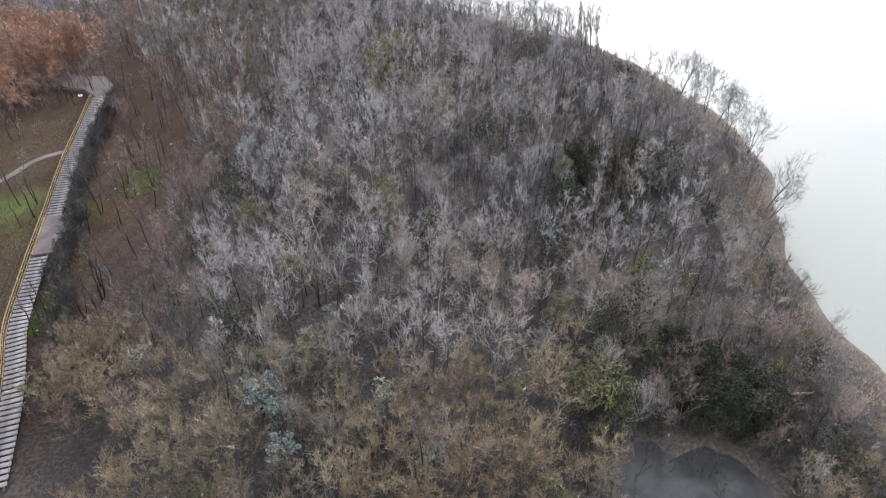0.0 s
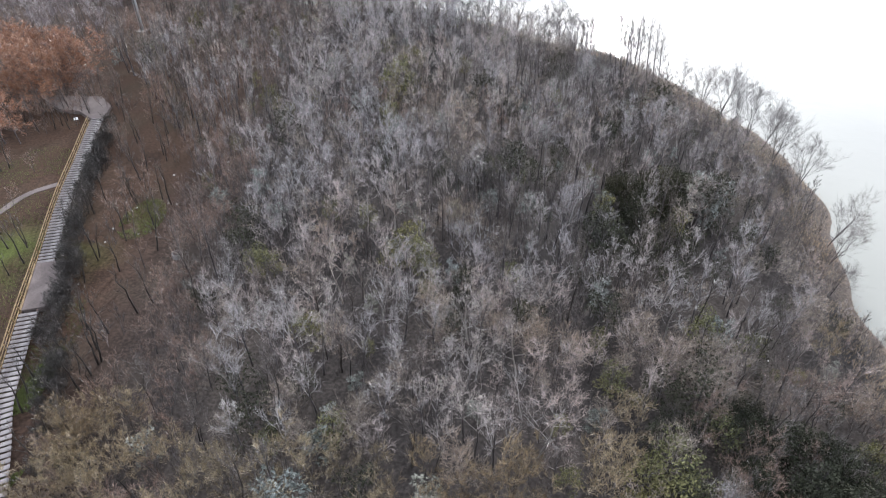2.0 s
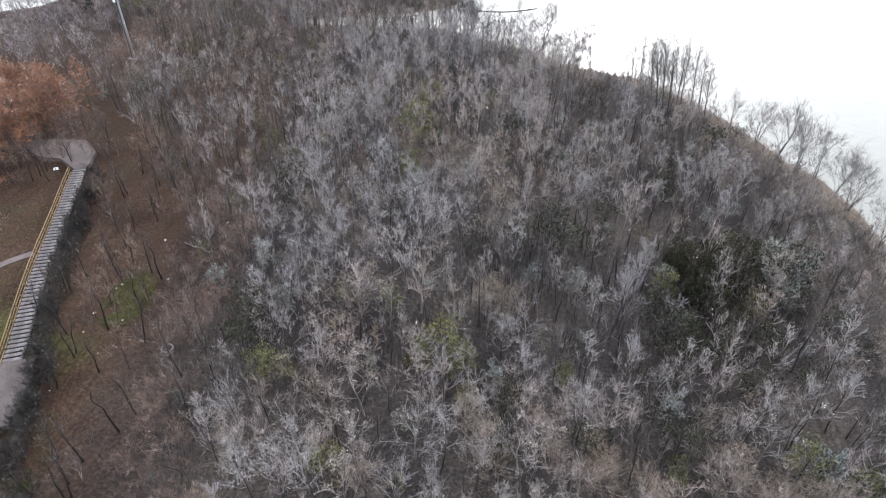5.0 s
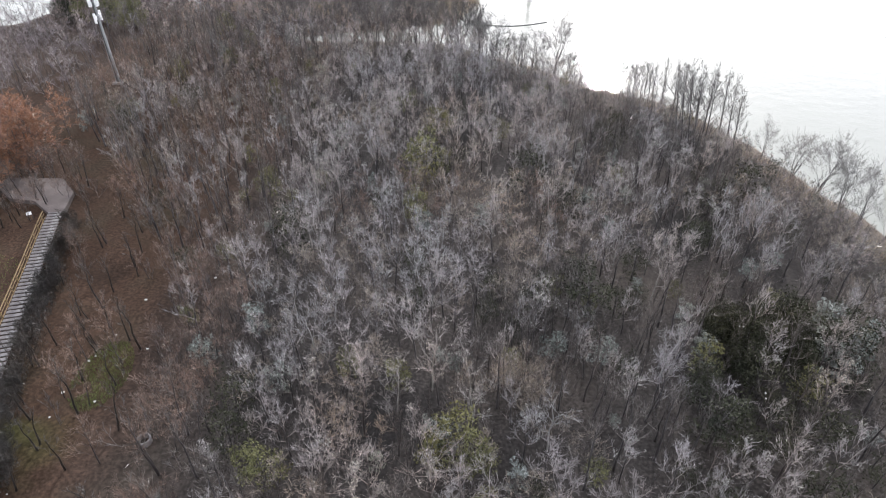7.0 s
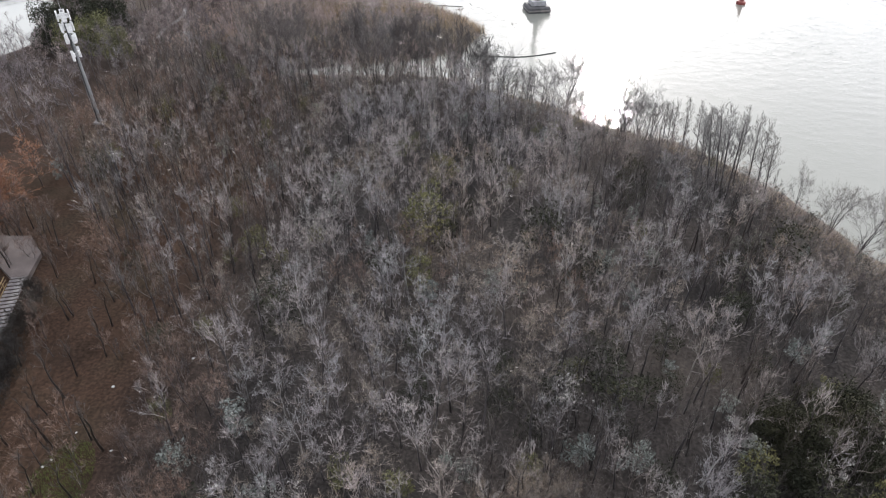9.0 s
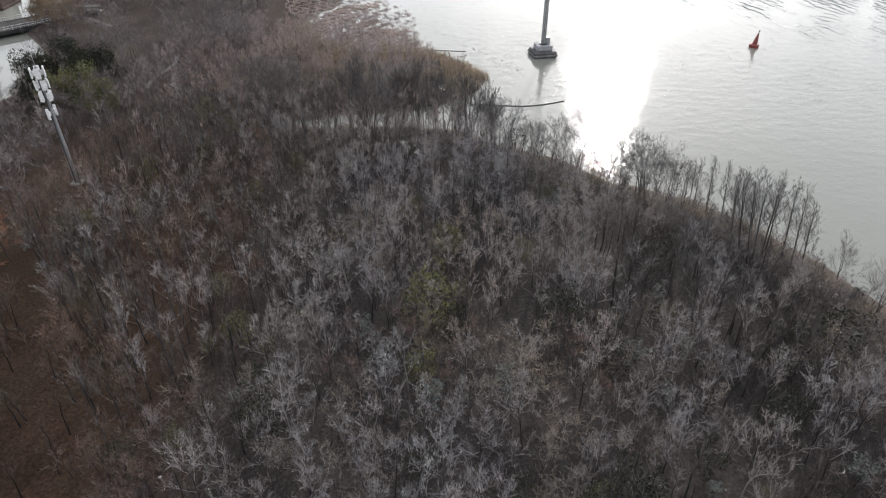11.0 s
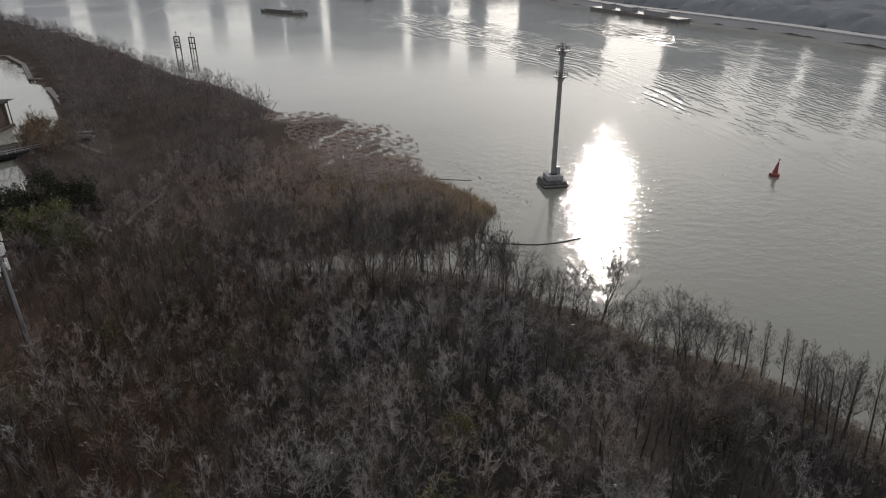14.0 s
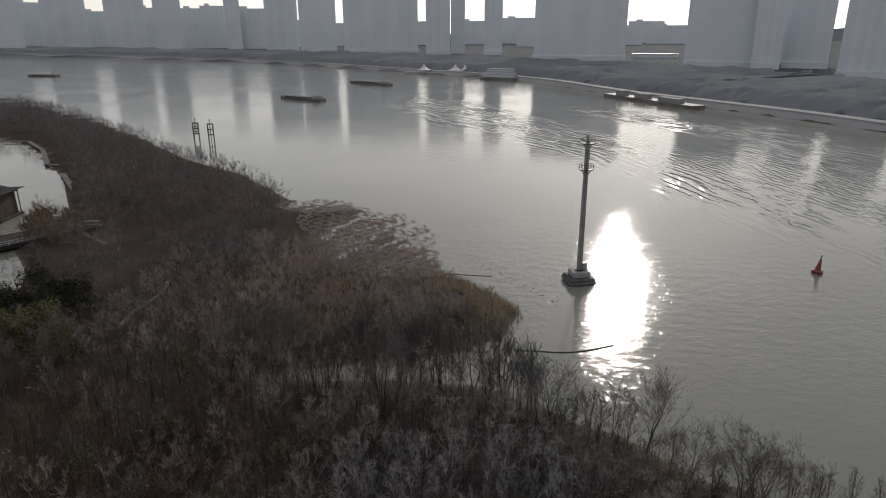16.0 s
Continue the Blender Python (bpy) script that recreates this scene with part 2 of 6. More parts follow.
def water_material():
    m, nt, b = material("silty_river_water", 0.06, 0, 0.5)
    b.inputs["IOR"].default_value = 1.33
    c, _ = ramp_noise(nt, 0.012, [(0.35, (0.15, 0.155, 0.14)), (0.65, (0.19, 0.195, 0.175))], 3, "World")
    nt.links.new(c, b.inputs["Base Color"])
    geo = nt.nodes.new("ShaderNodeNewGeometry")

    def waves(scale, stretch, detail):
        mp = nt.nodes.new("ShaderNodeMapping")
        mp.inputs["Scale"].default_value = stretch
        mp.inputs["Rotation"].default_value = (0, 0, radians(-28))
        nt.links.new(geo.outputs["Position"], mp.inputs["Vector"])
        n = nt.nodes.new("ShaderNodeTexNoise")
        n.inputs["Scale"].default_value, n.inputs["Detail"].default_value = scale, detail
        nt.links.new(mp.outputs["Vector"], n.inputs["Vector"])
        return n.outputs["Fac"]

    def train(centre, radii, turn, length):
        """Wave crests of one wake: bands of the given length inside a soft ellipse."""
        mp = nt.nodes.new("ShaderNodeMapping")
        mp.vector_type = "TEXTURE"
        mp.inputs["Location"].default_value = (*centre, 0)
        mp.inputs["Rotation"].default_value = (0, 0, radians(turn))
        mp.inputs["Scale"].default_value = (*radii, 50)
        nt.links.new(geo.outputs["Position"], mp.inputs["Vector"])
        g = nt.nodes.new("ShaderNodeTexGradient")
        g.gradient_type = "SPHERICAL"
        nt.links.new(mp.outputs["Vector"], g.inputs["Vector"])
        w = nt.nodes.new("ShaderNodeTexWave")
        w.inputs["Scale"].default_value = 0.314 / length * radii[0]
        w.inputs["Distortion"].default_value, w.inputs["Detail"].default_value, w.inputs["Detail Scale"].default_value = 8.0, 2.5, 1.5
        nt.links.new(mp.outputs["Vector"], w.inputs["Vector"])
        return maths("MULTIPLY", g.outputs["Fac"], w.outputs["Fac"])

    def maths(op, a, b):
        n = nt.nodes.new("ShaderNodeMath")
        n.operation = op
        for sock, v in zip(n.inputs, (a, b)):
            if isinstance(v, (int, float)):
                sock.default_value = v
            else:
                nt.links.new(v, sock)
        return n.outputs[0]

    def area(centre, radii, turn=0.0):
        """A soft ellipse, 1 in its middle."""
        mp = nt.nodes.new("ShaderNodeMapping")
        mp.vector_type = "TEXTURE"
        mp.inputs["Location"].default_value = (*centre, 0)
        mp.inputs["Rotation"].default_value = (0, 0, radians(turn))
        mp.inputs["Scale"].default_value = (*radii, 50)
        nt.links.new(geo.outputs["Position"], mp.inputs["Vector"])
        g = nt.nodes.new("ShaderNodeTexGradient")
        g.gradient_type = "SPHERICAL"
        nt.links.new(mp.outputs["Vector"], g.inputs["Vector"])
        return g.outputs["Fac"]

    # ripples raised by the current round the tower, in gusty patches
    gust = waves(0.3, (1, 1.4, 1), 4)
    gusty = nt.nodes.new("ShaderNodeMapRange")
    gusty.inputs[1].default_value, gusty.inputs[2].default_value, gusty.inputs[3].default_value, gusty.inputs[4].default_value = 0.36, 0.7, 0.4, 2.6
    nt.links.new(gust, gusty.inputs[0])
    lee = maths("SUBTRACT", 1.0, maths("MULTIPLY", area((4.8, 201), (3.6, 32), -12), 1.5))
    calm = maths("MAXIMUM", lee, 0.12)
    near = maths("MULTIPLY", area((24, 198), (120, 105), -14), 0.05)
    far = maths("MULTIPLY", area((-100, 1000), (1500, 720)), 0.06)
    stir = maths("MULTIPLY", maths("ADD", maths("ADD", 0.0035, far), near), gusty.outputs[0])
    stir = maths("MULTIPLY", stir, calm)
    chop = maths("ADD", waves(1.05, (1, 1.7, 1), 2), maths("MULTIPLY", waves(3.4, (1, 1.4, 1), 2), 0.35))
    small = maths("MULTIPLY", chop, stir)
    swell = maths("MULTIPLY", waves(0.22, (1.7, 0.45, 1), 2), 0.014)
    patch = waves(0.012, (1, 1, 1), 2)
    rough = nt.nodes.new("ShaderNodeMapRange")
    rough.inputs[1].default_value, rough.inputs[2].default_value, rough.inputs[3].default_value, rough.inputs[4].default_value = 0.4, 0.65, 0.45, 1.0
    nt.links.new(patch, rough.inputs[0])
    base = maths("MULTIPLY", maths("ADD", small, swell), rough.outputs[0])
    broken = nt.nodes.new("ShaderNodeMapRange")
    broken.inputs[1].default_value, broken.inputs[2].default_value, broken.inputs[3].default_value, broken.inputs[4].default_value = 0.38, 0.62, 0.1, 1.0
    nt.links.new(waves(0.07, (1.6, 0.7, 1), 4), broken.inputs[0])
    trains = [((104, 302), (75, 95), 12, 2.8, 0.13), ((-28, 540), (48, 150), 28, 6.0, 0.55), ((30, 430), (40, 90), 32, 4.2, 0.32),
              ((64, 315), (24, 100), 14, 4.6, 0.24), ((88, 500), (30, 90), 26, 5.0, 0.6), ((150, 400), (60, 160), 20, 3.6, 0.15)]
    wake = 0.0
    for centre, radii, turn, length, tall in trains:
        wake = maths("ADD", wake, maths("MULTIPLY", train(centre, radii, turn, length), tall))
    wake = maths("MULTIPLY", wake, broken.outputs[0])
    bump(nt, b, maths("ADD", base, wake), 1.0, 1.0)
    return m


def far_leaf_material():
    """Far crowns: light goes through the leaves and twigs as well as off them."""
    m, nt, b = material("hazed_far_wood", 0.95, 0, 0.0)
    # distance haze is put into this pale blue-grey base colour
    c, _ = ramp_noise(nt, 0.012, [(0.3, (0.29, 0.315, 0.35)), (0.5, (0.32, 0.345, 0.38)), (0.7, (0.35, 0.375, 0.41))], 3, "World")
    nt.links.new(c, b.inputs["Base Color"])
    through_leaf = nt.nodes.new("ShaderNodeBsdfTranslucent")
    nt.links.new(c, through_leaf.inputs["Color"])
    mix = nt.nodes.new("ShaderNodeMixShader")
    mix.inputs[0].default_value = 0.5
    nt.links.new(b.outputs[0], mix.inputs[1])
    nt.links.new(through_leaf.outputs[0], mix.inputs[2])
    nt.links.new(mix.outputs[0], nt.nodes["Material Output"].inputs["Surface"])
    return m


MAT["hazed_far_wood"] = far_leaf_material()
MAT["ground"] = ground_material()
MAT["water"] = water_material()
MAT["pool"] = two_scale("murky_pool_water", (0.026, 0.027, 0.028), (0.05, 0.05, 0.05), (0.04, 0.042, 0.044), 0.25, 1.6)
MAT["pool"].node_tree.nodes["Principled BSDF"].inputs["Roughness"].default_value = 0.12

# ---- mesh helpers ----
def tri_mesh(name, V, F, mats, idx=None):
    """A mesh of triangles from arrays."""
    me = bpy.data.meshes.new(name)
    V, F = np.asarray(V, np.float32), np.asarray(F, np.int32)
    me.vertices.add(len(V))
    me.vertices.foreach_set("co", V.ravel())
    me.loops.add(F.size)
    me.loops.foreach_set("vertex_index", F.ravel())
    me.polygons.add(len(F))
    me.polygons.foreach_set("loop_start", np.arange(0, F.size, 3, dtype=np.int32))
    if idx is not None:
        me.polygons.foreach_set("material_index", np.asarray(idx, np.int32))
    for m in mats:
        me.materials.append(m)
    me.update(calc_edges=True)
    return me


def part(name, bm, mat, parent, label="", m=None):
    """A bmesh as one mesh object under a thing or a part."""
    me = bpy.data.meshes.new(name)
    bm.to_mesh(me)
    bm.free()
    me.materials.append(mat)
    ob = new(name, me)
    ob.parent = parent
    if m is not None:
        ob.matrix_basis = m
    if label:
        ob["label"] = label
    return ob


def empty(name, m, label, category, group="", kind=""):
    ob = new(name)
    ob.matrix_basis = m
    return tagged(ob, label, category, group, kind)


def box(bm, x0, x1, y0, y1, z0, z1, bev=0.0, m=None):
    r = bmesh.ops.create_cube(bm, size=1)
    vs = r["verts"]
    bmesh.ops.scale(bm, vec=(x1 - x0, y1 - y0, z1 - z0), verts=vs)
    bmesh.ops.translate(bm, vec=((x0 + x1) / 2, (y0 + y1) / 2, (z0 + z1) / 2), verts=vs)
    if bev:
        es = list({e for v in vs for e in v.link_edges})
        r = bmesh.ops.bevel(bm, geom=es, offset=bev, segments=1, affect="EDGES")
        vs = list({v for f in r["faces"] for v in f.verts} | {v for v in vs if v.is_valid})
    if m is not None:
        bmesh.ops.transform(bm, matrix=m, verts=vs)
    return bm


def cyl(bm, p0, p1, r0, r1=None, n=10, caps=True):
    p0, p1 = Vector(p0), Vector(p1)
    d = p1 - p0
    q = d.to_track_quat("Z", "Y").to_matrix().to_4x4()
    bmesh.ops.create_cone(bm, cap_ends=caps, segments=n, radius1=r0, radius2=r0 if r1 is None else r1, depth=d.length,
                          matrix=Matrix.Translation((p0 + p1) / 2) @ q)
    return bm


def B():
    return bmesh.new()


# ---- the land ----
SHORE = np.array([(90, -900), (62, -80), (53, 0), (47, 30), (44.4, 48.5), (42.5, 54), (42.2, 60.4), (43.1, 69.1), (45.2, 78.1), (48, 88), (49, 98), (47.5, 105),
         (45, 114), (41.5, 123.7), (39.5, 127.5), (34.8, 137), (27, 147), (21, 149.5), (15, 154), (7, 161.5), (-2, 167.4), (-10, 173), (-20, 175.5), (-37, 174),
         (-45, 176), (-33, 180.5), (-24, 181.5), (-17, 184), (-9, 190), (-6, 195), (-5.5, 203), (-8.2, 208), (-12.8, 214), (-20.5, 224), (-27, 242), (-40, 263),
         (-47, 276), (-56, 283), (-70, 285), (-101, 326), (-133, 353), (-193, 422), (-250, 480), (-340, 560), (-450, 640), (-700, 800), (-1600, 1150), (-1600, -900)], float)
POND = np.array([(-300, 430), (-238, 398), (-212, 375), (-187, 340), (-170, 322), (-151, 293), (-139, 275), (-133, 256), (-131, 247), (-128, 234), (-122.5, 228),
        (-115.6, 220), (-110.6, 211), (-109, 203), (-106.5, 195), (-105, 188), (-108, 181), (-122, 173), (-160, 168), (-300, 200), (-360, 330)], float)
FAR_BANK = [(-2600, 2350), (-1192, 1711), (-728, 1503), (-376, 1274), (-103, 980), (50, 820), (109, 640), (140, 585), (184, 502), (207, 443), (262, 300), (340, 0), (460, -500)]


def signed(P, poly):
    """Distance of points to a polygon's edge, positive inside."""
    a, b = poly, np.roll(poly, -1, 0)
    d2 = np.full(len(P), 1e18)
    inside = np.zeros(len(P), bool)
    for p, q in zip(a, b):
        e = q - p
        t = np.clip(((P - p) @ e) / (e @ e), 0, 1)
        d2 = np.minimum(d2, ((P - p - t[:, None] * e) ** 2).sum(1))
        if p[1] != q[1]:
            cross = ((p[1] > P[:, 1]) != (q[1] > P[:, 1])) & (P[:, 0] < (q[0] - p[0]) * (P[:, 1] - p[1]) / (q[1] - p[1]) + p[0])
            inside ^= cross
    return np.where(inside, 1, -1) * np.sqrt(d2)


FAR_POLY = np.array(FAR_BANK + [(3800, -500), (3800, 4600), (-2600, 4600)], float)


def wobble(P, s, seed):
    """Smooth unevenness from a few crossed waves."""
    r = np.random.RandomState(seed)
    out = np.zeros(len(P))
    for k in range(7):
        a, f, ph = r.uniform(0, 6.283), s * r.uniform(0.6, 2.2), r.uniform(0, 6.283)
        out += np.sin((P[:, 0] * math.cos(a) + P[:, 1] * math.sin(a)) * f + ph) / 7
    return out


def height(P):
    P = np.asarray(P, float).reshape(-1, 2)
    d = signed(P, SHORE) + 1.6 * wobble(P, 0.5, 3)
    h = np.clip(d * 0.24, -1.6, 1.9) + np.clip(d / 12, 0, 1) * 0.35 * wobble(P, 0.25, 5)
    # low mud and reed flats beyond the wood
    marsh = np.exp(-(((P[:, 0] + 38) / 22) ** 2 + ((P[:, 1] - 250) / 32) ** 2))
    marsh = np.maximum(marsh, np.exp(-(((P[:, 0] + 62) / 13) ** 2 + ((P[:, 1] - 281) / 11) ** 2)))
    flat = np.clip(marsh * 1.6, 0, 1)
    h = h * (1 - 0.93 * flat) + flat * (0.14 * wobble(P, 0.4, 8) + 0.32 * wobble(P, 1.5, 9) - 0.08)
    h = np.minimum(h, np.clip((np.hypot((P[:, 0] - 21.5) / 1.5, P[:, 1] - 35.2) + 2.4 * wobble(P, 0.8, 14) - 4.2) * 0.3, -1.0, 9))
    h = np.minimum(h, np.clip(-signed(P, POND) * 0.5, -1.5, 9))
    f = signed(P, FAR_POLY)
    h = np.maximum(h, np.clip(f * 0.3, -1.6, 4.0))
    return h


def axis(a, b, step, lo, hi, grow):
    mid = list(np.arange(a, b + 0.01, step))
    left, s = [a], step
    while left[-1] > lo:
        s *= grow
        left.append(left[-1] - s)
    right, s = [mid[-1]], step
    while right[-1] < hi:
        s *= grow
        right.append(right[-1] + s)
    return np.array(left[:0:-1] + mid + right[1:])


def sheet(name, xs, ys, zf, mat):
    X, Y = np.meshgrid(xs, ys)
    P = np.stack([X.ravel(), Y.ravel()], 1)
    V = np.column_stack([P, zf(P)])
    nx, ny = len(xs), len(ys)
    i = (np.arange(ny - 1)[:, None] * nx + np.arange(nx - 1)).ravel()
    F = np.concatenate([np.stack([i, i + 1, i + nx + 1], 1), np.stack([i, i + nx + 1, i + nx], 1)])
    me = tri_mesh(name, V, F, [mat])
    me.polygons.foreach_set("use_smooth", np.ones(len(F), bool))
    return new(name, me)


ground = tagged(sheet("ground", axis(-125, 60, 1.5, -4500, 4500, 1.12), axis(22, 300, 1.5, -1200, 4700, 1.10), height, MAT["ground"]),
                "brown leaf-littered soil with patches of grass and a muddy shore, tinted haze-blue far off", "ground", kind="structure")
pool = tagged(sheet("pool", np.linspace(12, 31, 20), np.linspace(27, 42.5, 16), lambda P: np.where(np.hypot((P[:, 0] - 21.5) / 1.5, P[:, 1] - 35.2) < 6.3, 0.05, -0.4), MAT["pool"]),
              "still murky dark grey pool beside the bank", "pool", kind="structure")
water = tagged(sheet("water", np.linspace(-4400, 4400, 23), np.linspace(-1200, 4600, 23), lambda P: np.zeros(len(P)), MAT["water"]),
               "wide silty grey river shining in low sun", "water", kind="structure")


def gz(x, y):
    return float(height([(x, y)])[0])


# ---- trees ----
def tubes(segs):
    """Tapered stems from rows of p0, p1, r0, r1, with the given number of sides; a zero end radius makes a point."""
    VV, FF, II, n0 = [], [], [], 0
    for sides in sorted({s[4] for s in segs}):
        rows = [s for s in segs if s[4] == sides]
        p0, p1 = np.array([s[0] for s in rows]), np.array([s[1] for s in rows])
        r0, r1 = np.array([s[2] for s in rows]), np.array([s[3] for s in rows])
        mi = np.array([s[5] if len(s) > 5 else 0 for s in rows])
        d = p1 - p0
        d /= np.linalg.norm(d, axis=1)[:, None] + 1e-9
        ref = np.where(np.abs(d[:, 2:3]) > 0.9, np.array([[1.0, 0, 0]]), np.array([[0, 0, 1.0]]))
        u = np.cross(d, ref)
        u /= np.linalg.norm(u, axis=1)[:, None]
        v = np.cross(d, u)
        a = np.arange(sides) * 2 * np.pi / sides
        if sides == 1:
            w = u * np.cos(p0[:, :1] * 40) + v * np.sin(p0[:, :1] * 40)
            VV.append(np.stack([p0 - w * r0[:, None], p0 + w * r0[:, None], p1], 1).reshape(-1, 3))
            FF.append(np.arange(len(rows) * 3).reshape(-1, 3) + n0)
            II.append(mi)
            n0 += len(rows) * 3
            continue
        ring = u[:, None] * np.cos(a)[None, :, None] + v[:, None] * np.sin(a)[None, :, None]
        for point in (False, True):
            k = np.where((r1 < 1e-6) == point)[0]
            if not len(k):
                continue
            low = p0[k, None] + ring[k] * r0[k, None, None]
            if point:
                V = np.concatenate([low, p1[k, None]], 1)
                f = [(i, (i + 1) % sides, sides) for i in range(sides)]
                w = sides + 1
            else:
                V = np.concatenate([low, p1[k, None] + ring[k] * r1[k, None, None]], 1)
                f = [t for i in range(sides) for t in ((i, (i + 1) % sides, sides + (i + 1) % sides), (i, sides + (i + 1) % sides, sides + i))]
                w = 2 * sides
            F = np.array(f)[None] + (np.arange(len(k)) * w)[:, None, None]
            VV.append(V.reshape(-1, 3))
            FF.append(F.reshape(-1, 3) + n0)
            II.append(np.repeat(mi[k], len(f)))
            n0 += len(k) * w
    return np.concatenate(VV), np.concatenate(FF), np.concatenate(II)


def bare_tree(seed, tall, spread, rise, counts, bole=0.3, stems=1, thick=0.009, fine_r=0.012, lean=0.06, up=0.3, open_=0.7, cheap=False, bend=0.035, tufts=0):
    """Trunk and bare crown: limbs that rise from the trunk and divide three times into ever finer twigs."""
    r = random.Random(seed)
    trunk, crown = [], []

    def turn(d, k):
        v = d + k * np.array([r.gauss(0, 0.6), r.gauss(0, 0.6), r.gauss(0, 0.45)]) + np.array([0, 0, up])
        return v / np.linalg.norm(v)

    limbs, subs, twigs, fine = counts
    for s in range(stems):
        ang0 = r.uniform(0, 6.283)
        out = (0.2 * tall if stems > 1 else lean * tall) * r.uniform(0.5, 1)
        H = tall * (0.8 if s == 0 else r.uniform(0.6, 0.78))
        n = 3 if cheap else 5
        pts = [np.array([math.cos(ang0) * out * k / n + r.uniform(-1, 1) * bend * tall * k / n, math.sin(ang0) * out * k / n + r.uniform(-1, 1) * bend * tall * k / n, H * k / n]) for k in range(n + 1)]

        def rad(f):
            return tall * thick * (1 - 0.85 * f) / (1 if stems == 1 else 1.4)

        for k in range(n):
            trunk.append((pts[k], pts[k + 1], rad(k / n), rad((k + 1) / n), 3 if cheap else 5))
        for j in range(limbs):
            f = bole + (1.0 - bole) * min((j + r.random()) / limbs, 1)
            k = min(int(f * n), n - 1)
            base = pts[k] + (pts[k + 1] - pts[k]) * (f * n - k)
            a = j * 2.4 + r.uniform(-0.6, 0.6)
            L = spread * tall * (1 - 0.5 * (f - bole) / (1 - bole)) * r.uniform(0.75, 1.2)
            el = radians(min(rise + r.uniform(-12, 12) + 30 * (f - bole) / (1 - bole), 85))
            d = np.array([math.cos(a) * math.cos(el), math.sin(a) * math.cos(el), math.sin(el)])
            r0 = rad(f) * 0.36 + 0.004
            mid = base + d * L * 0.5
            d2 = turn(d, 0.3)
            if cheap:
                crown.append((base, base + d * L, max(r0, fine_r), 0.0, 1, 1))
            else:
                crown.append((base, mid, r0, r0 * 0.6, 3, 3))
                crown.append((mid, mid + d2 * L * 0.5, r0 * 0.6, 0.0, 3, 3))
            for i in range(subs):
                g = r.uniform(0.25, 1.0)
                p = base + d * L * g if g < 0.5 or cheap else mid + d2 * L * (g - 0.5)
                e1 = turn(d2, open_)
                l1 = L * r.uniform(0.4, 0.65)
                crown.append((p, p + e1 * l1, max(r0 * 0.45, fine_r), 0.0, 1 if cheap else 3, 0 if cheap else 3))
                for _ in range(twigs):
                    p2 = p + e1 * l1 * r.uniform(0.2, 1.0)
                    e2 = turn(e1, open_)
                    l2 = l1 * r.uniform(0.4, 0.75)
                    crown.append((p2, p2 + e2 * l2, fine_r * 1.15, 0.0, 1))
                    for _ in range(fine):
                        p3 = p2 + e2 * l2 * r.uniform(0.15, 1.0)
                        crown.append((p3, p3 + turn(e2, open_) * l2 * r.uniform(0.45, 0.95), fine_r, 0.0, 1))
    shape = tubes(crown)
    if tufts:
        # pale seed heads and withered leaves that hang on at the twig ends
        tips = [q[1] for q in crown if q[4] == 1]
        at = [(*tips[r.randrange(len(tips))], r.uniform(0.12, 0.3)) for _ in range(tufts)]
        V, F = leaf_cloud(at, tufts * 9, 0.075, seed)
        V0, F0, I0 = shape
        shape = np.concatenate([V0, V]), np.concatenate([F0, F + len(V0)]), np.concatenate([I0, np.full(len(F), 2)])
    return tubes(trunk), shape


def leaf_cloud(centres, n, size, seed, flat=0.6):
    """Small leaves of two triangles round clump centres (x, y, z, radius)."""
    r = np.random.RandomState(seed)
    c = np.array(centres, float)
    w = c[:, 3] ** 2
    k = r.choice(len(c), n, p=w / w.sum())
    d = r.normal(size=(n, 3))
    d /= np.linalg.norm(d, axis=1)[:, None]
    p = c[k, :3] + d * (c[k, 3] * r.uniform(0.45, 1.1, n) ** 0.7)[:, None] * np.array([1, 1, flat + 0.25])
    u = r.normal(size=(n, 3))
    u /= np.linalg.norm(u, axis=1)[:, None]
    v = np.cross(u, r.normal(size=(n, 3)))
    v /= np.linalg.norm(v, axis=1)[:, None]
    s = (size * r.uniform(0.6, 1.4, n))[:, None]
    V = np.stack([p - u * s, p + v * s * 0.45, p + u * s, p - v * s * 0.45], 1).reshape(-1, 3)
    i = np.arange(n)[:, None] * 4
    F = np.concatenate([i + np.array([[0, 1, 2]]), i + np.array([[0, 2, 3]])])
    return V, F


def leafy_tree(seed, tall, wide, n, size, clumps=14, bole=0.25):
    r = random.Random(seed)
    segs, limbs, cs = [], [], []
    top = np.array([r.uniform(-0.3, 0.3), r.uniform(-0.3, 0.3), tall * 0.85])
    segs.append((np.zeros(3), top, 0.018 * tall, 0.006 * tall, 5))
    for k in range(clumps):
        f = bole + (0.92 - bole) * (k + r.random()) / clumps
        a = k * 2.4 + r.uniform(-0.5, 0.5)
        R = wide * (1 - 0.55 * abs(f - 0.45)) * r.uniform(0.45, 1.0)
        c = np.array([math.cos(a) * R, math.sin(a) * R, tall * f + r.uniform(-0.1, 0.1) * tall])
        limbs.append((top * f * 0.8, c, 0.007 * tall, 0.0, 3, 1))
        cs.append((*c, wide * r.uniform(0.28, 0.5)))
    cs.append((*top, wide * 0.35))
    V, F = leaf_cloud(cs, n, size, seed)
    LV, LF, LI = tubes(limbs)
    return tubes(segs), (np.concatenate([V, LV]), np.concatenate([F, LF + len(V)]), np.concatenate([np.zeros(len(F), int), LI]))


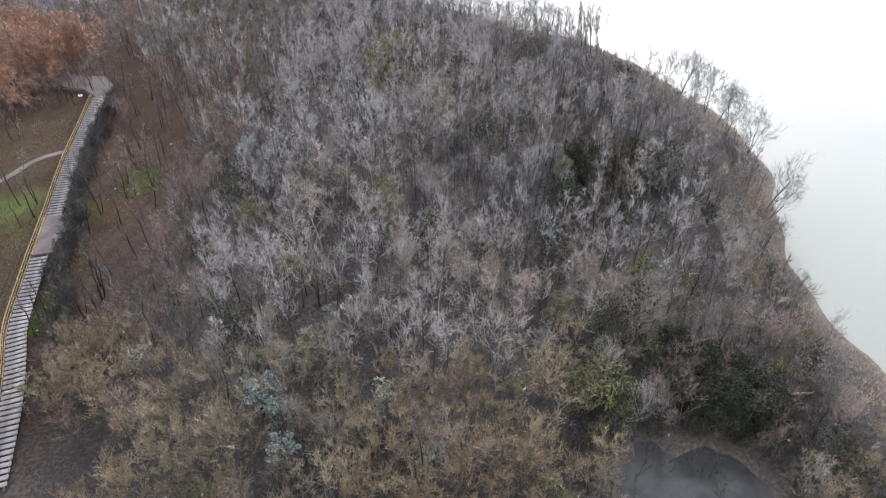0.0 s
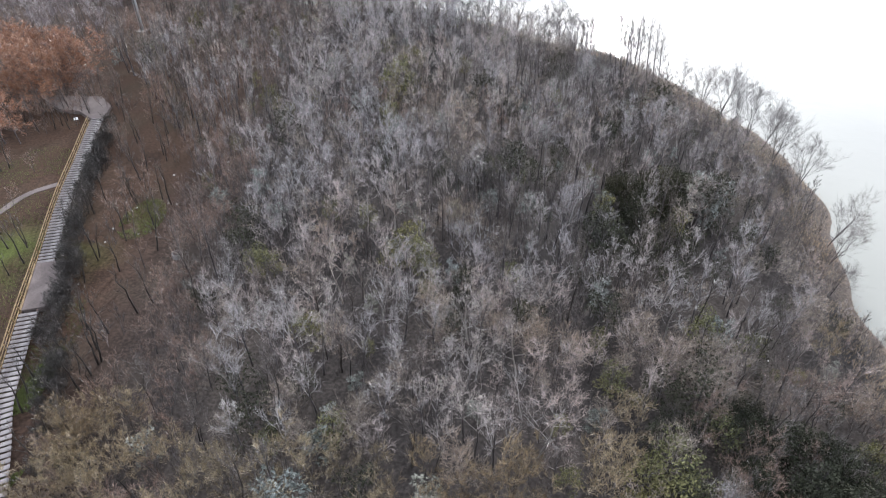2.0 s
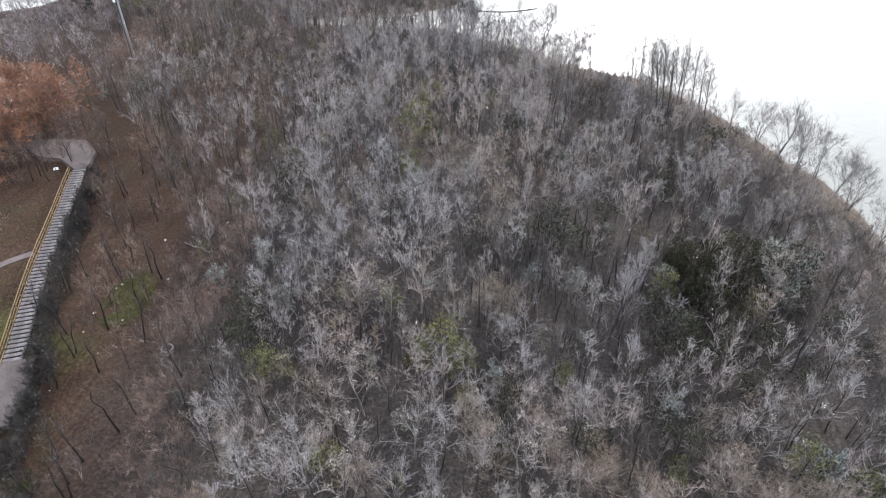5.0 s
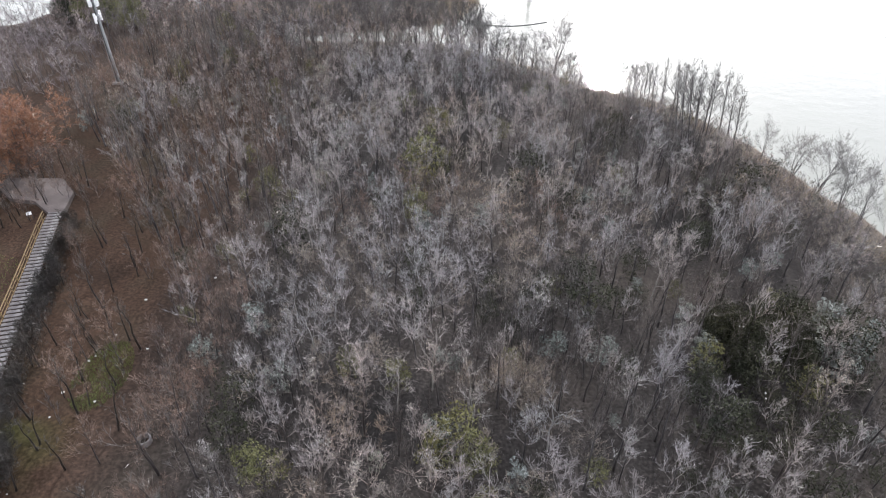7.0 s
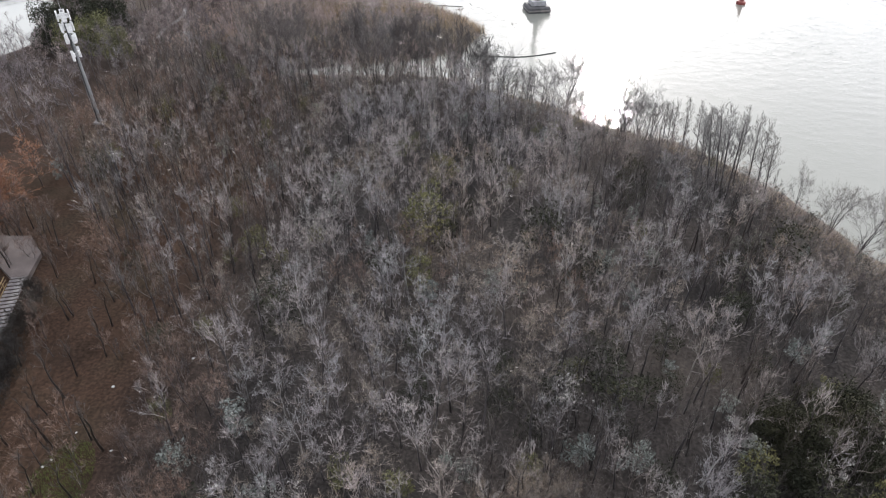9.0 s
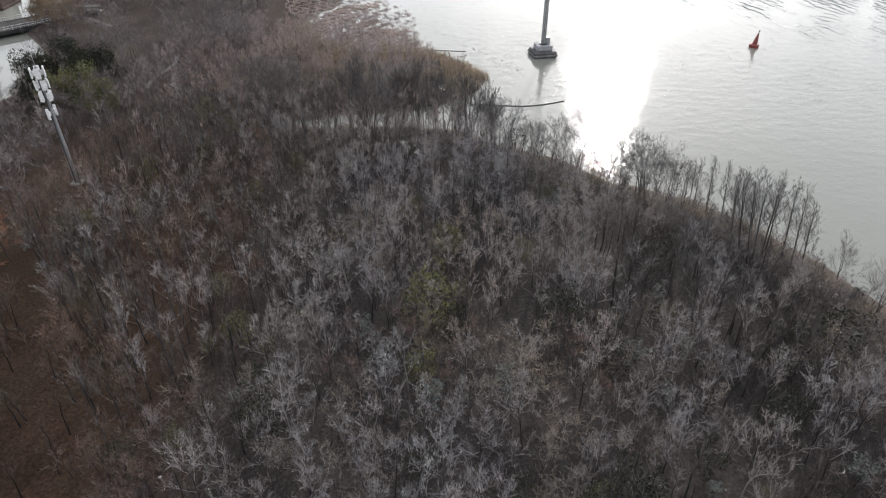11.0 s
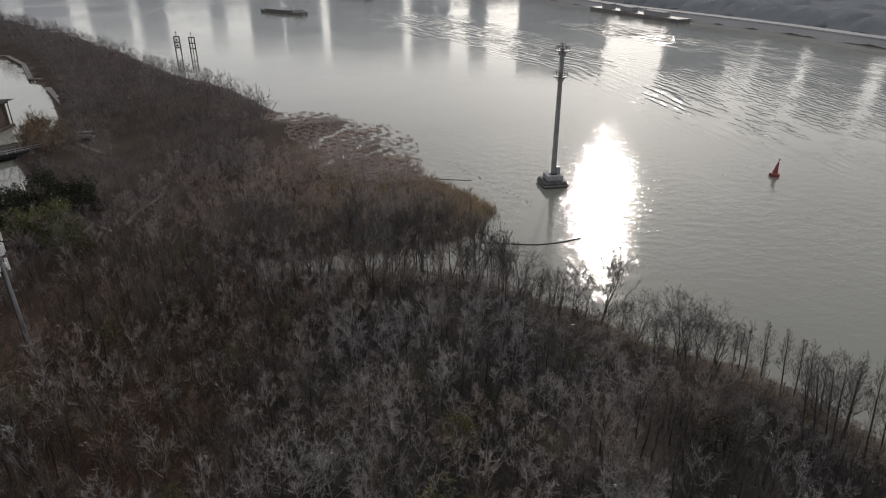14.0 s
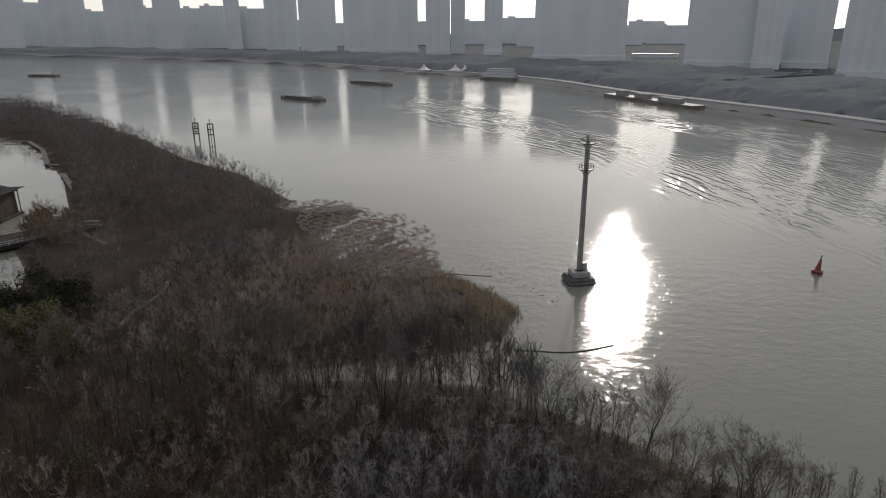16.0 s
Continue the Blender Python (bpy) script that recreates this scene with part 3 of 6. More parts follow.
# kinds: name -> (templates of (trunk, crown), trunk material, crown material)
KINDS = {
    "grey": ([bare_tree(10 + i, 8.4, 0.28, 46, (9, 4, 5, 3), 0.36, thick=0.013, fine_r=0.010, up=0.26, open_=0.8, lean=0.1, tufts=(0, 14, 0, 22, 0, 8, 0)[i]) for i in range(7)], "trunk", "grey_twig"),
    "pale": ([bare_tree(20 + i, 7.8, 0.36, 34, (8, 5, 4, 3), 0.3, thick=0.011, fine_r=0.0085, lean=0.16, up=0.14, open_=0.8, tufts=(0, 26, 0, 0, 16)[i]) for i in range(5)], "pale_trunk", "pale_twig"),
    "brown": ([bare_tree(30 + i, 7.2, 0.32, 42, (8, 4, 6, 3), 0.16, thick=0.010, fine_r=0.0105, up=0.22, open_=0.95) for i in range(5)], "trunk", "brown_twig"),
    "russet": ([bare_tree(36 + i, 6.6, 0.34, 44, (8, 4, 6, 3), 0.14, thick=0.010, fine_r=0.010, up=0.2, open_=0.95, lean=0.12) for i in range(5)], "trunk", "russet_twig"),
    "tan": ([bare_tree(260 + i, 5.2, 0.46, 38, (9, 5, 5, 3), 0.05, stems=2, fine_r=0.0105, open_=1.0, up=0.2) for i in range(4)], "trunk", "tan_twig"),
    "willow": ([bare_tree(268 + i, 6.0, 0.46, 46, (9, 6, 7, 4), 0.05, stems=2, fine_r=0.022, open_=0.9, up=0.1) for i in range(2)], "trunk", "willow_twig"),
    "tan_mid": ([bare_tree(265 + i, 5.4, 0.46, 38, (7, 4, 6, 2), 0.05, fine_r=0.014, open_=1.0, up=0.2) for i in range(4)], "trunk", "tan_twig"),
    "gold": ([bare_tree(40 + i, 6.8, 0.36, 40, (6, 4, 6, 3), 0.08, stems=2, fine_r=0.016, open_=0.9) for i in range(3)], "trunk", "gold_twig"),
    "dark": ([bare_tree(50 + i, 9.2, 0.24, 44, (8, 5, 4, 1), 0.42, thick=0.013, fine_r=0.015) for i in range(3)], "black_bark", "dark_twig"),
    "slim": ([bare_tree(60 + i, 8.0, 0.19, 44, (7, 4, 3, 1), 0.45, thick=0.0165, fine_r=0.014, lean=0.12) for i in range(5)], "black_bark", "dark_twig"),
    "poplar": ([bare_tree(70 + i, 15.0, 0.15, 42, (34, 4, 5, 3), 0.36, thick=0.011, fine_r=0.0085, lean=0.01, up=0.34, open_=0.7, bend=0.006) for i in range(5)], "trunk", "bank_twig"),
    "shore": ([bare_tree(80 + i, 9.6, 0.5, 44, (8, 6, 6, 4), 0.1, stems=3 if i % 3 else 2, thick=0.014, fine_r=0.0085, lean=0.08, up=0.12, open_=0.75, bend=0.03) for i in range(6)], "trunk", "bank_twig"),
    "bank": ([bare_tree(250 + i, 10.0, 0.44, 52, (8, 6, 6, 3), 0.1, stems=3 if i % 2 else 2, thick=0.015, fine_r=0.013, lean=0.08, up=0.2, open_=0.6) for i in range(5)], "trunk", "bank_twig"),
    "rust": ([bare_tree(90 + i, 11.0, 0.24, 24, (16, 6, 6, 3), 0.2, fine_r=0.026, up=0.05, open_=0.9) for i in range(3)], "trunk", "rust_twig"),
    "far": ([bare_tree(100 + i, 9.5, 0.38, 30, (6, 4, 5, 3), 0.12, fine_r=0.016, open_=1.0, up=0.3, cheap=True) for i in range(5)], "trunk", "far_twig"),
    "farther": ([bare_tree(105 + i, 9.5, 0.40, 34, (7, 4, 4, 2), 0.12, fine_r=0.024, open_=1.0, up=0.22, cheap=True) for i in range(5)], "trunk", "far_twig"),
    "spit_tree": ([bare_tree(240 + i, 6.6, 0.42, 40, (6, 4, 5, 3), 0.10, fine_r=0.0155, open_=0.9, up=0.3, cheap=True) for i in range(5)], "trunk", "spit_twig"),
    "grey_mid": ([bare_tree(200 + i, 8.6, 0.27, 48, (8, 4, 5, 3), 0.34, thick=0.013, up=0.28, open_=0.8, fine_r=0.0115, lean=0.09, tufts=(0, 12, 0, 0, 20, 0)[i]) for i in range(6)], "trunk", "soft_grey_twig"),
    "pale_mid": ([bare_tree(210 + i, 8.0, 0.33, 38, (7, 4, 5, 3), 0.26, thick=0.0105, up=0.18, open_=0.8, fine_r=0.0105, lean=0.14, tufts=(18, 0, 0, 24, 0)[i]) for i in range(5)], "pale_trunk", "pale_twig"),
    "brown_mid": ([bare_tree(220 + i, 7.2, 0.33, 42, (7, 4, 5, 3), 0.16, thick=0.010, up=0.24, fine_r=0.0115, open_=0.9) for i in range(5)], "trunk", "soft_brown_twig"),
    "dark_mid": ([bare_tree(230 + i, 9.2, 0.25, 44, (7, 4, 4, 1), 0.40, thick=0.014, fine_r=0.016) for i in range(3)], "trunk", "dark_twig"),
    "shrub": ([bare_tree(110 + i, 3.0, 0.45, 46, (6, 4, 4, 1), 0.04, fine_r=0.018, open_=0.8, cheap=True) for i in range(5)], "brown_twig", "under_twig"),
    "brush": ([bare_tree(170 + i, 4.4, 0.34, 56, (7, 3, 4, 1), 0.06, fine_r=0.019, open_=0.7, up=0.45, cheap=True) for i in range(5)], "under_twig", "under_twig"),
    "thicket": ([bare_tree(160 + i, 3.6, 0.45, 40, (8, 4, 5, 2), 0.04, fine_r=0.02, open_=0.9, cheap=True) for i in range(4)], "hedge_twig", "hedge_twig"),
    "spit_bush": ([bare_tree(180 + i, 4.2, 0.42, 40, (8, 4, 5, 2), 0.04, fine_r=0.018, open_=1.0, up=0.4, cheap=True) for i in range(4)], "far_twig", "spit_twig"),
    "evergreen": ([leafy_tree(120 + i, 6.4, 2.3, 760, 0.15) for i in range(3)], "trunk", "evergreen"),
    "olive": ([leafy_tree(130 + i, 5.0, 1.7, 900, 0.12) for i in range(3)], "trunk", "olive"),
    "silver": ([leafy_tree(140 + i, 4.6, 1.2, 650, 0.13) for i in range(3)], "trunk", "silver"),
    "olive_big": ([leafy_tree(155 + i, 8.0, 4.2, 3400, 0.24, 20, 0.25) for i in range(2)], "trunk", "olive"),
    "camphor": ([leafy_tree(150 + i, 10.5, 4.6, 6000, 0.22, 30, 0.22) for i in range(2)], "trunk", "evergreen"),
}
LIMB_BARK = {"grey": "pale_branch", "grey_mid": "tan_branch", "pale": "pale_branch", "pale_mid": "pale_branch", "brown": "tan_branch", "brown_mid": "tan_branch", "tan": "tan_branch", "gold": "trunk",
         "dark": "dark_twig", "dark_mid": "dark_twig", "slim": "black_bark"}
MASTERS = {}


def tree_thing(kind, name, variant, m, label, category, group):
    """A tree of its own: an empty at its foot with trunk and crown; alike ones share their meshes."""
    shapes, tm, cm = KINDS[kind]
    variant %= len(shapes)
    key = (kind, variant)
    if key not in MASTERS:
        (tv, tf, _), (cv, cf, ci) = shapes[variant]
        MASTERS[key] = (tri_mesh("trunk", tv, tf, [MAT[tm]]), tri_mesh("crown", cv, cf, [MAT[cm], MAT[tm], MAT["tuft"], MAT[LIMB_BARK.get(kind, tm)]], ci))
    root = empty(name, m, label, category, group)
    for nm, me in zip(("trunk", "crown"), MASTERS[key]):
        new(nm, me).parent = root
    return root


def spot(x, y, size, turn, sink=0.12, tip=(0, 0)):
    return Matrix.Translation((x, y, gz(x, y) - sink)) @ Euler((tip[0], tip[1], 0)).to_matrix().to_4x4() @ Matrix.Rotation(turn, 4, "Z") @ Matrix.Diagonal((size, size, size, 1))


def joined(name, places, label, category):
    """Uncountable growth as one object: rows of kind, variant, x, y, size, turn."""
    if not places:
        return None
    P = np.array([(p[2], p[3]) for p in places])
    Z = height(P)
    mats, VV, FF, II, n0 = [], [], [], [], 0
    for (kind, var, x, y, s, a), z in zip(places, Z):
        shapes, tm, cm = KINDS[kind]
        c, sn = math.cos(a) * s, math.sin(a) * s
        lm = LIMB_BARK.get(kind, tm)
        for mt in (tm, cm, "tuft", lm):
            if mt not in mats:
                mats.append(mt)
        trio = np.array([mats.index(cm), mats.index(tm), mats.index("tuft"), mats.index(lm)])
        for (V, F, I), which in zip(shapes[var % len(shapes)], ((1, 1), (0, 1, 2, 3))):
            W = np.empty_like(V)
            W[:, 0] = V[:, 0] * c - V[:, 1] * sn + x
            W[:, 1] = V[:, 0] * sn + V[:, 1] * c + y
            W[:, 2] = V[:, 2] * s + z - 0.12
            VV.append(W)
            FF.append(F + n0)
            II.append(trio[np.array(which)[I]])
            n0 += len(V)
    ob = new(name, tri_mesh(name, np.concatenate(VV), np.concatenate(FF), [MAT[k] for k in mats], np.concatenate(II)))
    return tagged(ob, label, category, kind="stuff")


WALK = [(-36.5, 32), (-38, 36), (-39.6, 40), (-41, 43), (-42.5, 46), (-44.4, 49.5), (-45.6, 53), (-46.9, 57), (-48.4, 61.5), (-51.5, 71.8), (-53.7, 78.4), (-55.9, 85.6), (-58, 93.9), (-60.6, 103.2), (-61.4, 106.6)]


def walk_x(y):
    return float(np.interp(y, [p[1] for p in WALK], [p[0] for p in WALK]))


EDGE_Y = [20, 46, 55, 70, 85, 95, 106, 118, 135]
EDGE_X = [-28, -29, -33, -35, -37, -43, -50, -60, -72]
LABELS = {"russet": "low bare tree with russet-brown twigs at the wood's edge", "tan": "low bushy tree with dry tan-brown twigs in the wood", "grey": "slender bare tree with grey branches in the winter wood", "pale": "bare tree with pale silvery twigs in the winter wood",
          "brown": "bare tree with brown twigs in the winter wood", "gold": "bushy tree with golden-brown dry leaves and twigs",
          "dark": "tall dark bare tree in the winter wood", "evergreen": "dark green leafy evergreen bush in the wood",
          "olive": "olive-green leafy bush among bare trees", "silver": "silvery green leafy bush among bare trees"}
NAMES = {"russet": "russet_bare_tree", "tan": "tan_bush_tree", "grey": "bare_tree", "pale": "pale_bare_tree", "brown": "brown_bare_tree", "gold": "golden_tree", "dark": "dark_bare_tree", "evergreen": "evergreen_bush",
         "olive": "olive_bush", "silver": "silver_bush"}
rng = random.Random(7)
near, rest, under = [], [], []
spots = []
y = 26.0
while y < 173:
    x = -80.0
    while x < 50:
        spots.append((x + rng.uniform(-1.1, 1.1), y + rng.uniform(-1.1, 1.1)))
        x += 2.45
    y += 2.4
sd = signed(np.array(spots), SHORE)
patchy = wobble(np.array(spots), 0.12, 11)
patchy2 = wobble(np.array(spots), 0.16, 12)
for (x, y), d, w, w2 in zip(spots, sd, patchy, patchy2):
    if d < 4 or x < np.interp(y, EDGE_Y, EDGE_X):
        continue
    if y > 120 and math.hypot(x + 70.7, y - 148) < 2.5:
        continue
    u = rng.random()
    north = min(max((y - 105) / 30, 0), 1)
    p_pale = 0.13 - 0.08 * north
    kind = "pale" if u < p_pale else "grey" if u < 0.45 else "brown" if u < 0.64 else "tan" if u < 0.80 - 0.06 * north else "dark"
    if (w > 0.2 and u > 0.3) or (d < 15 and u < 0.8):
        kind = "tan" if u < 0.6 else "brown"
    if w2 > 0.22 and u < 0.75:
        kind = "dark" if u < 0.3 else "evergreen" if u < 0.42 else "grey"
    if x < np.interp(y, EDGE_Y, EDGE_X) + 5 + 5 * w and u > 0.25:
        kind = "russet"
    if x < -33 + 14 * w and y > 92 and u < 0.5:
        kind = "dark" if u < 0.36 else "russet"
    if math.hypot((x + 9) / 16, (y - 106) / 6) < 1 and u > 0.25:
        kind = "tan" if u < 0.55 else "russet"
    if math.hypot((x - 17) / 21, (y - 82) / 12) < 1 and u > 0.1:
        kind = "dark" if u < 0.62 else "evergreen" if u < 0.7 else "grey"
    if y < 44 and -30 < x < 15 and u < 0.75:
        kind = "gold"
    if y < 60 and x > 5 and u < 0.35:
        kind = "gold" if u < 0.15 else "olive"
    if math.hypot((x - 20.5) / 6, (y - 84) / 6) < 1 and u < 0.3:
        continue
    if math.hypot((x - 24) / 12, (y - 79) / 11) < 1 and u < 0.33:
        kind = "evergreen"
    elif math.hypot((x - 22) / 9, (y - 46) / 11) < 1 and u < 0.4:
        kind = "evergreen"
    elif u > 0.965:
        kind = "silver"
    elif u > 0.935:
        kind = "olive"
    elif u > 0.9:
        kind = "evergreen"
    if math.hypot((x - 26) / 10, (y - 44) / 8.5) < 1:
        kind = "dark" if u < 0.35 else "russet" if u < 0.6 else "evergreen"
    if x > 30 and y < 62 and d < 8.5 and u < 0.85:
        continue
    if math.hypot((x - 21.5) / 1.5, y - 35.2) < 5.2 or math.hypot(x + 4, y - 113) < 3:
        continue
    size = rng.uniform(0.68, 1.2) * ((0.8 if x < 12 and y > 140 else 0.55) if d < 9 else (0.95 if x < 12 and y > 140 else 0.8) if d < 15 else 1.0)
    row = (kind, rng.randrange(5), x, y, size, rng.uniform(0, 6.283))
    if kind in ("evergreen", "olive", "silver"):
        row = (*row[:4], size * rng.uniform(0.5, 1.0), row[5])
    if y >= 64 and kind in ("grey", "pale", "brown", "dark", "tan"):
        row = (kind + "_mid", *row[1:])
    (near if y < 64 or kind in ("evergreen", "olive", "silver", "russet") and y < 110 else rest).append(row)
counts = {}
for kind, v, x, y, s, a in near:
    counts[NAMES[kind]] = counts.get(NAMES[kind], 0) + 1
    tree_thing(kind, NAMES[kind], v, spot(x, y, s, a), LABELS[kind], "bush" if NAMES[kind].endswith("bush") else "tree", "trees of the wood")
joined("winter_wood", rest, "dense winter wood of bare grey and brown trees", "woodland")

# undergrowth
for _ in range(1600):
    x, y = rng.uniform(-62, 47), rng.uniform(26, 170)
    under.append((rng.choice(("shrub", "brush", "brush")), rng.randrange(5), x, y, rng.uniform(0.55, 1.2), rng.uniform(0, 6.283)))
for k in range(300):
    y = rng.uniform(38, 145)
    x = float(np.interp(y, [30, 48, 60, 78, 98, 114, 127, 137, 149], [47, 44, 42, 45, 49, 45, 39.5, 34.8, 21])) - 3.2 - rng.uniform(0, 8)
    under.append((("shrub", "spit_bush", "tan_mid")[k % 3], k, x, y, rng.uniform(0.35, 0.7), rng.uniform(0, 6.283)))
keep = signed(np.array([(p[2], p[3]) for p in under]), SHORE)
under = [p for p, d in zip(under, keep) if d > (7 if p[3] < 60 else 2.2) and abs(p[2] - walk_x(p[3])) > 3.2 and not (p[2] < np.interp(p[3], EDGE_Y, EDGE_X) and rng.random() < 0.75)]
joined("undergrowth", under, "tangled brown twiggy undergrowth below the trees", "undergrowth")

# slim trees along the boardwalk and in the clearing
for k in range(54):
    y = 40 + 68 * (k + rng.random()) / 54
    wx = walk_x(y)
    east = rng.random() < 0.6
    x = wx + (rng.uniform(3, 13) if east else -rng.uniform(2.2, 14))
    if east and x > np.interp(y, EDGE_Y, EDGE_X):
        continue
    tree_thing("slim", "slim_tree", k, spot(x, y, rng.uniform(0.6, 0.95), rng.uniform(0, 6.28), tip=(rng.uniform(-0.08, 0.08), rng.uniform(-0.08, 0.08))),
               "slim dark young tree beside the boardwalk", "tree", "trees by the boardwalk")
for k, (x, y, s) in enumerate([(-43.7, 75, 0.95), (-50, 83.6, 0.9), (-47.7, 74.2, 0.9), (-47.7, 89.2, 1.0), (-41.2, 83.3, 1.05), (-41.6, 60, 0.9), (-39.2, 59.6, 0.9), (-39.4, 57.4, 1.0), (-38.2, 55.7, 0.95),
                              (-38.7, 52.1, 0.9), (-39.2, 50.2, 0.85), (-36.8, 47.4, 0.95), (-37.7, 45.7, 0.9), (-43.6, 53.4, 0.8), (-43.2, 51.4, 0.75), (-42.4, 49.2, 0.8), (-53.8, 70.3, 0.95), (-57.3, 73.1, 0.9), (-55, 73.3, 0.85),
                              (-60, 76.2, 0.9), (-51.6, 76.6, 0.8), (-51.8, 80.2, 0.7), (-50.3, 80.7, 0.85), (-45.2, 79, 0.8), (-46.5, 84, 0.85)]):
    tree_thing("slim", "slim_tree", k, spot(x, y, s, k * 2.1), "slim dark young tree beside the boardwalk", "tree", "trees by the boardwalk")
# tan thicket at the clearing's near end
for k in range(30):
    tree_thing("gold", "golden_tree", k, spot(-33.5 + rng.uniform(-4.5, 4), 43 + rng.uniform(-5, 5.5), rng.uniform(0.5, 0.85), rng.uniform(0, 6.28)), LABELS["gold"], "tree", "trees of the wood")
# brown saplings scattered over the clearing
for k in range(62):
    y = rng.uniform(34, 116)
    x = float(np.interp(y, EDGE_Y, EDGE_X)) + 2 - 12 * rng.random() ** 1.7
    if x < walk_x(y) + 3.5:
        continue
    tree_thing("russet", "brown_sapling", k, spot(x, y, rng.uniform(0.5, 1.0), rng.uniform(0, 6.28)), "thin brown leafless sapling in the clearing", "tree", "saplings of the clearing")
# dark hedge along the boardwalk
hedge = []
for k in range(380):
    y = 42 + 62 * rng.random()
    hedge.append(("thicket", k, walk_x(y) + rng.uniform(1.5, 3.8) + (0.5 if 61 < y < 71 else 1.9 if y < 57 else 0), y, rng.uniform(0.4, 0.8), rng.uniform(0, 6.28)))
joined("hedge", hedge, "dark leafless hedge along the boardwalk", "hedge")
for k, (x, y, sz) in enumerate([(24, 46.5, 0.46), (27.5, 45, 0.45), (29.5, 42, 0.42), (24.5, 41.5, 0.55), (21, 43.5, 0.4), (28.5, 41, 0.45), (22.5, 50, 0.34), (17.5, 86, 0.42), (20, 84, 0.5),
                                 (22.8, 86.5, 0.44), (24.5, 82.5, 0.42), (18.6, 80.8, 0.38), (26.5, 88.5, 0.36), (28, 84, 0.34)]):
    tree_thing("camphor", "evergreen_bush", k, spot(x, y, sz, k * 1.7), LABELS["evergreen"], "bush", "trees of the wood")
for k in range(66):
    x, y = -66.5 + rng.uniform(-8, 7.5), 110.5 + rng.uniform(-7, 8)
    if abs(x - walk_x(min(y, 106))) < 2.4 and y < 108:
        continue
    tree_thing("russet" if k % 3 else "slim", "brown_sapling" if k % 3 else "slim_tree", k, spot(x, y, rng.uniform(0.6, 0.95), rng.uniform(0, 6.28)),
               "thin brown leafless sapling overhanging the paved place" if k % 3 else "slim dark young tree beside the boardwalk", "tree", "trees by the boardwalk")
# bare brown growth over and between the evergreens near the bank
for k in range(18):
    x, y = 18 + rng.uniform(0, 16), 39 + rng.uniform(0, 15)
    kd = ("tan", "russet", "dark")[k % 3]
    tree_thing(kd, NAMES[kd], k, spot(x, y, rng.uniform(0.55, 0.95), rng.uniform(0, 6.28)), LABELS[kd], "tree", "trees of the wood")
for k, (x, y, sz) in enumerate([(33.5, 50.5, 0.5), (35.0, 47.5, 0.42), (33.0, 44.2, 0.5), (34.6, 53.5, 0.5), (36.6, 41.0, 0.36), (36.0, 56.5, 0.45), (32.2, 47.0, 0.45), (35.6, 39.0, 0.3)]):
    tree_thing("dark", "dark_bare_shrub", k, spot(x, y, sz, 1.9 * k, tip=(0, 0.22)), "dark leafless shrub leaning over the muddy bank", "bush", "shrubs on the bank")
for k, (x, y, sz) in enumerate([(13.6, 41.5, 1.15), (16.2, 42.2, 0.9), (19.6, 47.8, 0.9), (31.6, 46.2, 0.7), (30.8, 43.6, 0.6)]):
    tree_thing("olive", "olive_bush", k, spot(x, y, sz, 2.1 * k), "olive-green leafy bush among bare trees", "bush", "trees of the wood")
# dry growth round the pool
for k in range(26):
    a = k * 0.2417 * 3
    x, y = 21.5 + 1.5 * (5.0 + rng.uniform(0, 1.6)) * math.cos(a), 35.2 + (5.0 + rng.uniform(0, 1.6)) * math.sin(a)
    tree_thing("tan" if k % 2 else "evergreen", "tan_bush_tree" if k % 2 else "evergreen_bush", k, spot(x, y, rng.uniform(0.35, 0.6), k * 1.1), LABELS["tan" if k % 2 else "evergreen"], "tree" if k % 2 else "bush", "trees of the wood")
# russet shrubs on the lawn beyond the boardwalk
for k in range(46):
    y = rng.uniform(72, 106)
    x = walk_x(y) - 4 - 22 * rng.random()
    tree_thing("russet", "russet_shrub", k, spot(x, y, rng.uniform(0.35, 0.65), rng.uniform(0, 6.28)), "bushy russet-brown leafless shrub on the lawn", "bush", "shrubs on the lawn")
# rusty conifers
for k in range(46):
    x, y = -69.5 - 18 * rng.random() ** 1.3, rng.uniform(98, 128)
    if math.hypot(x + 66, y - 109) < 4.0:
        continue
    tree_thing("rust", "rusty_conifer", k, spot(x, y, rng.uniform(0.75, 1.1), rng.uniform(0, 6.28)), "conifer with rust-brown winter needles", "tree", "rusty conifers")
# poplars on the bank
for k, (x, y, tall, tip) in enumerate([(24.0, 146.0, 8.6, 0.05), (25.2, 145.0, 9.0, 0.06), (26.2, 142.6, 10.6, 0.05), (27.7, 140.3, 11.2, 0.09), (25.3, 130.1, 13.4, 0.16), (26.1, 129.4, 15.0, 0.19),
                                      (26.9, 128.6, 15.4, 0.19), (27.9, 129.3, 14.6, 0.1), (29.5, 130.4, 14.3, 0.05), (30.6, 131.6, 12.4, 0.06), (31.8, 129.5, 13.6, 0.09), (32.9, 128.9, 12.8, 0.11), (30.3, 136.0, 11.0, 0.14), (22.4, 147.6, 7.6, 0.05), (24.7, 145.6, 8.8, 0.06),
                                      (28.4, 138.6, 11.2, 0.08), (29.2, 137.2, 11.2, 0.1), (33.7, 127.8, 11.6, 0.1)]):
    tree_thing("poplar", "poplar", k, spot(x, y, tall / 15, rng.uniform(0, 6.28), tip=(rng.uniform(-0.03, 0.03), -tip)),
               "tall narrow bare poplar on the river bank", "tree", "poplars on the bank")
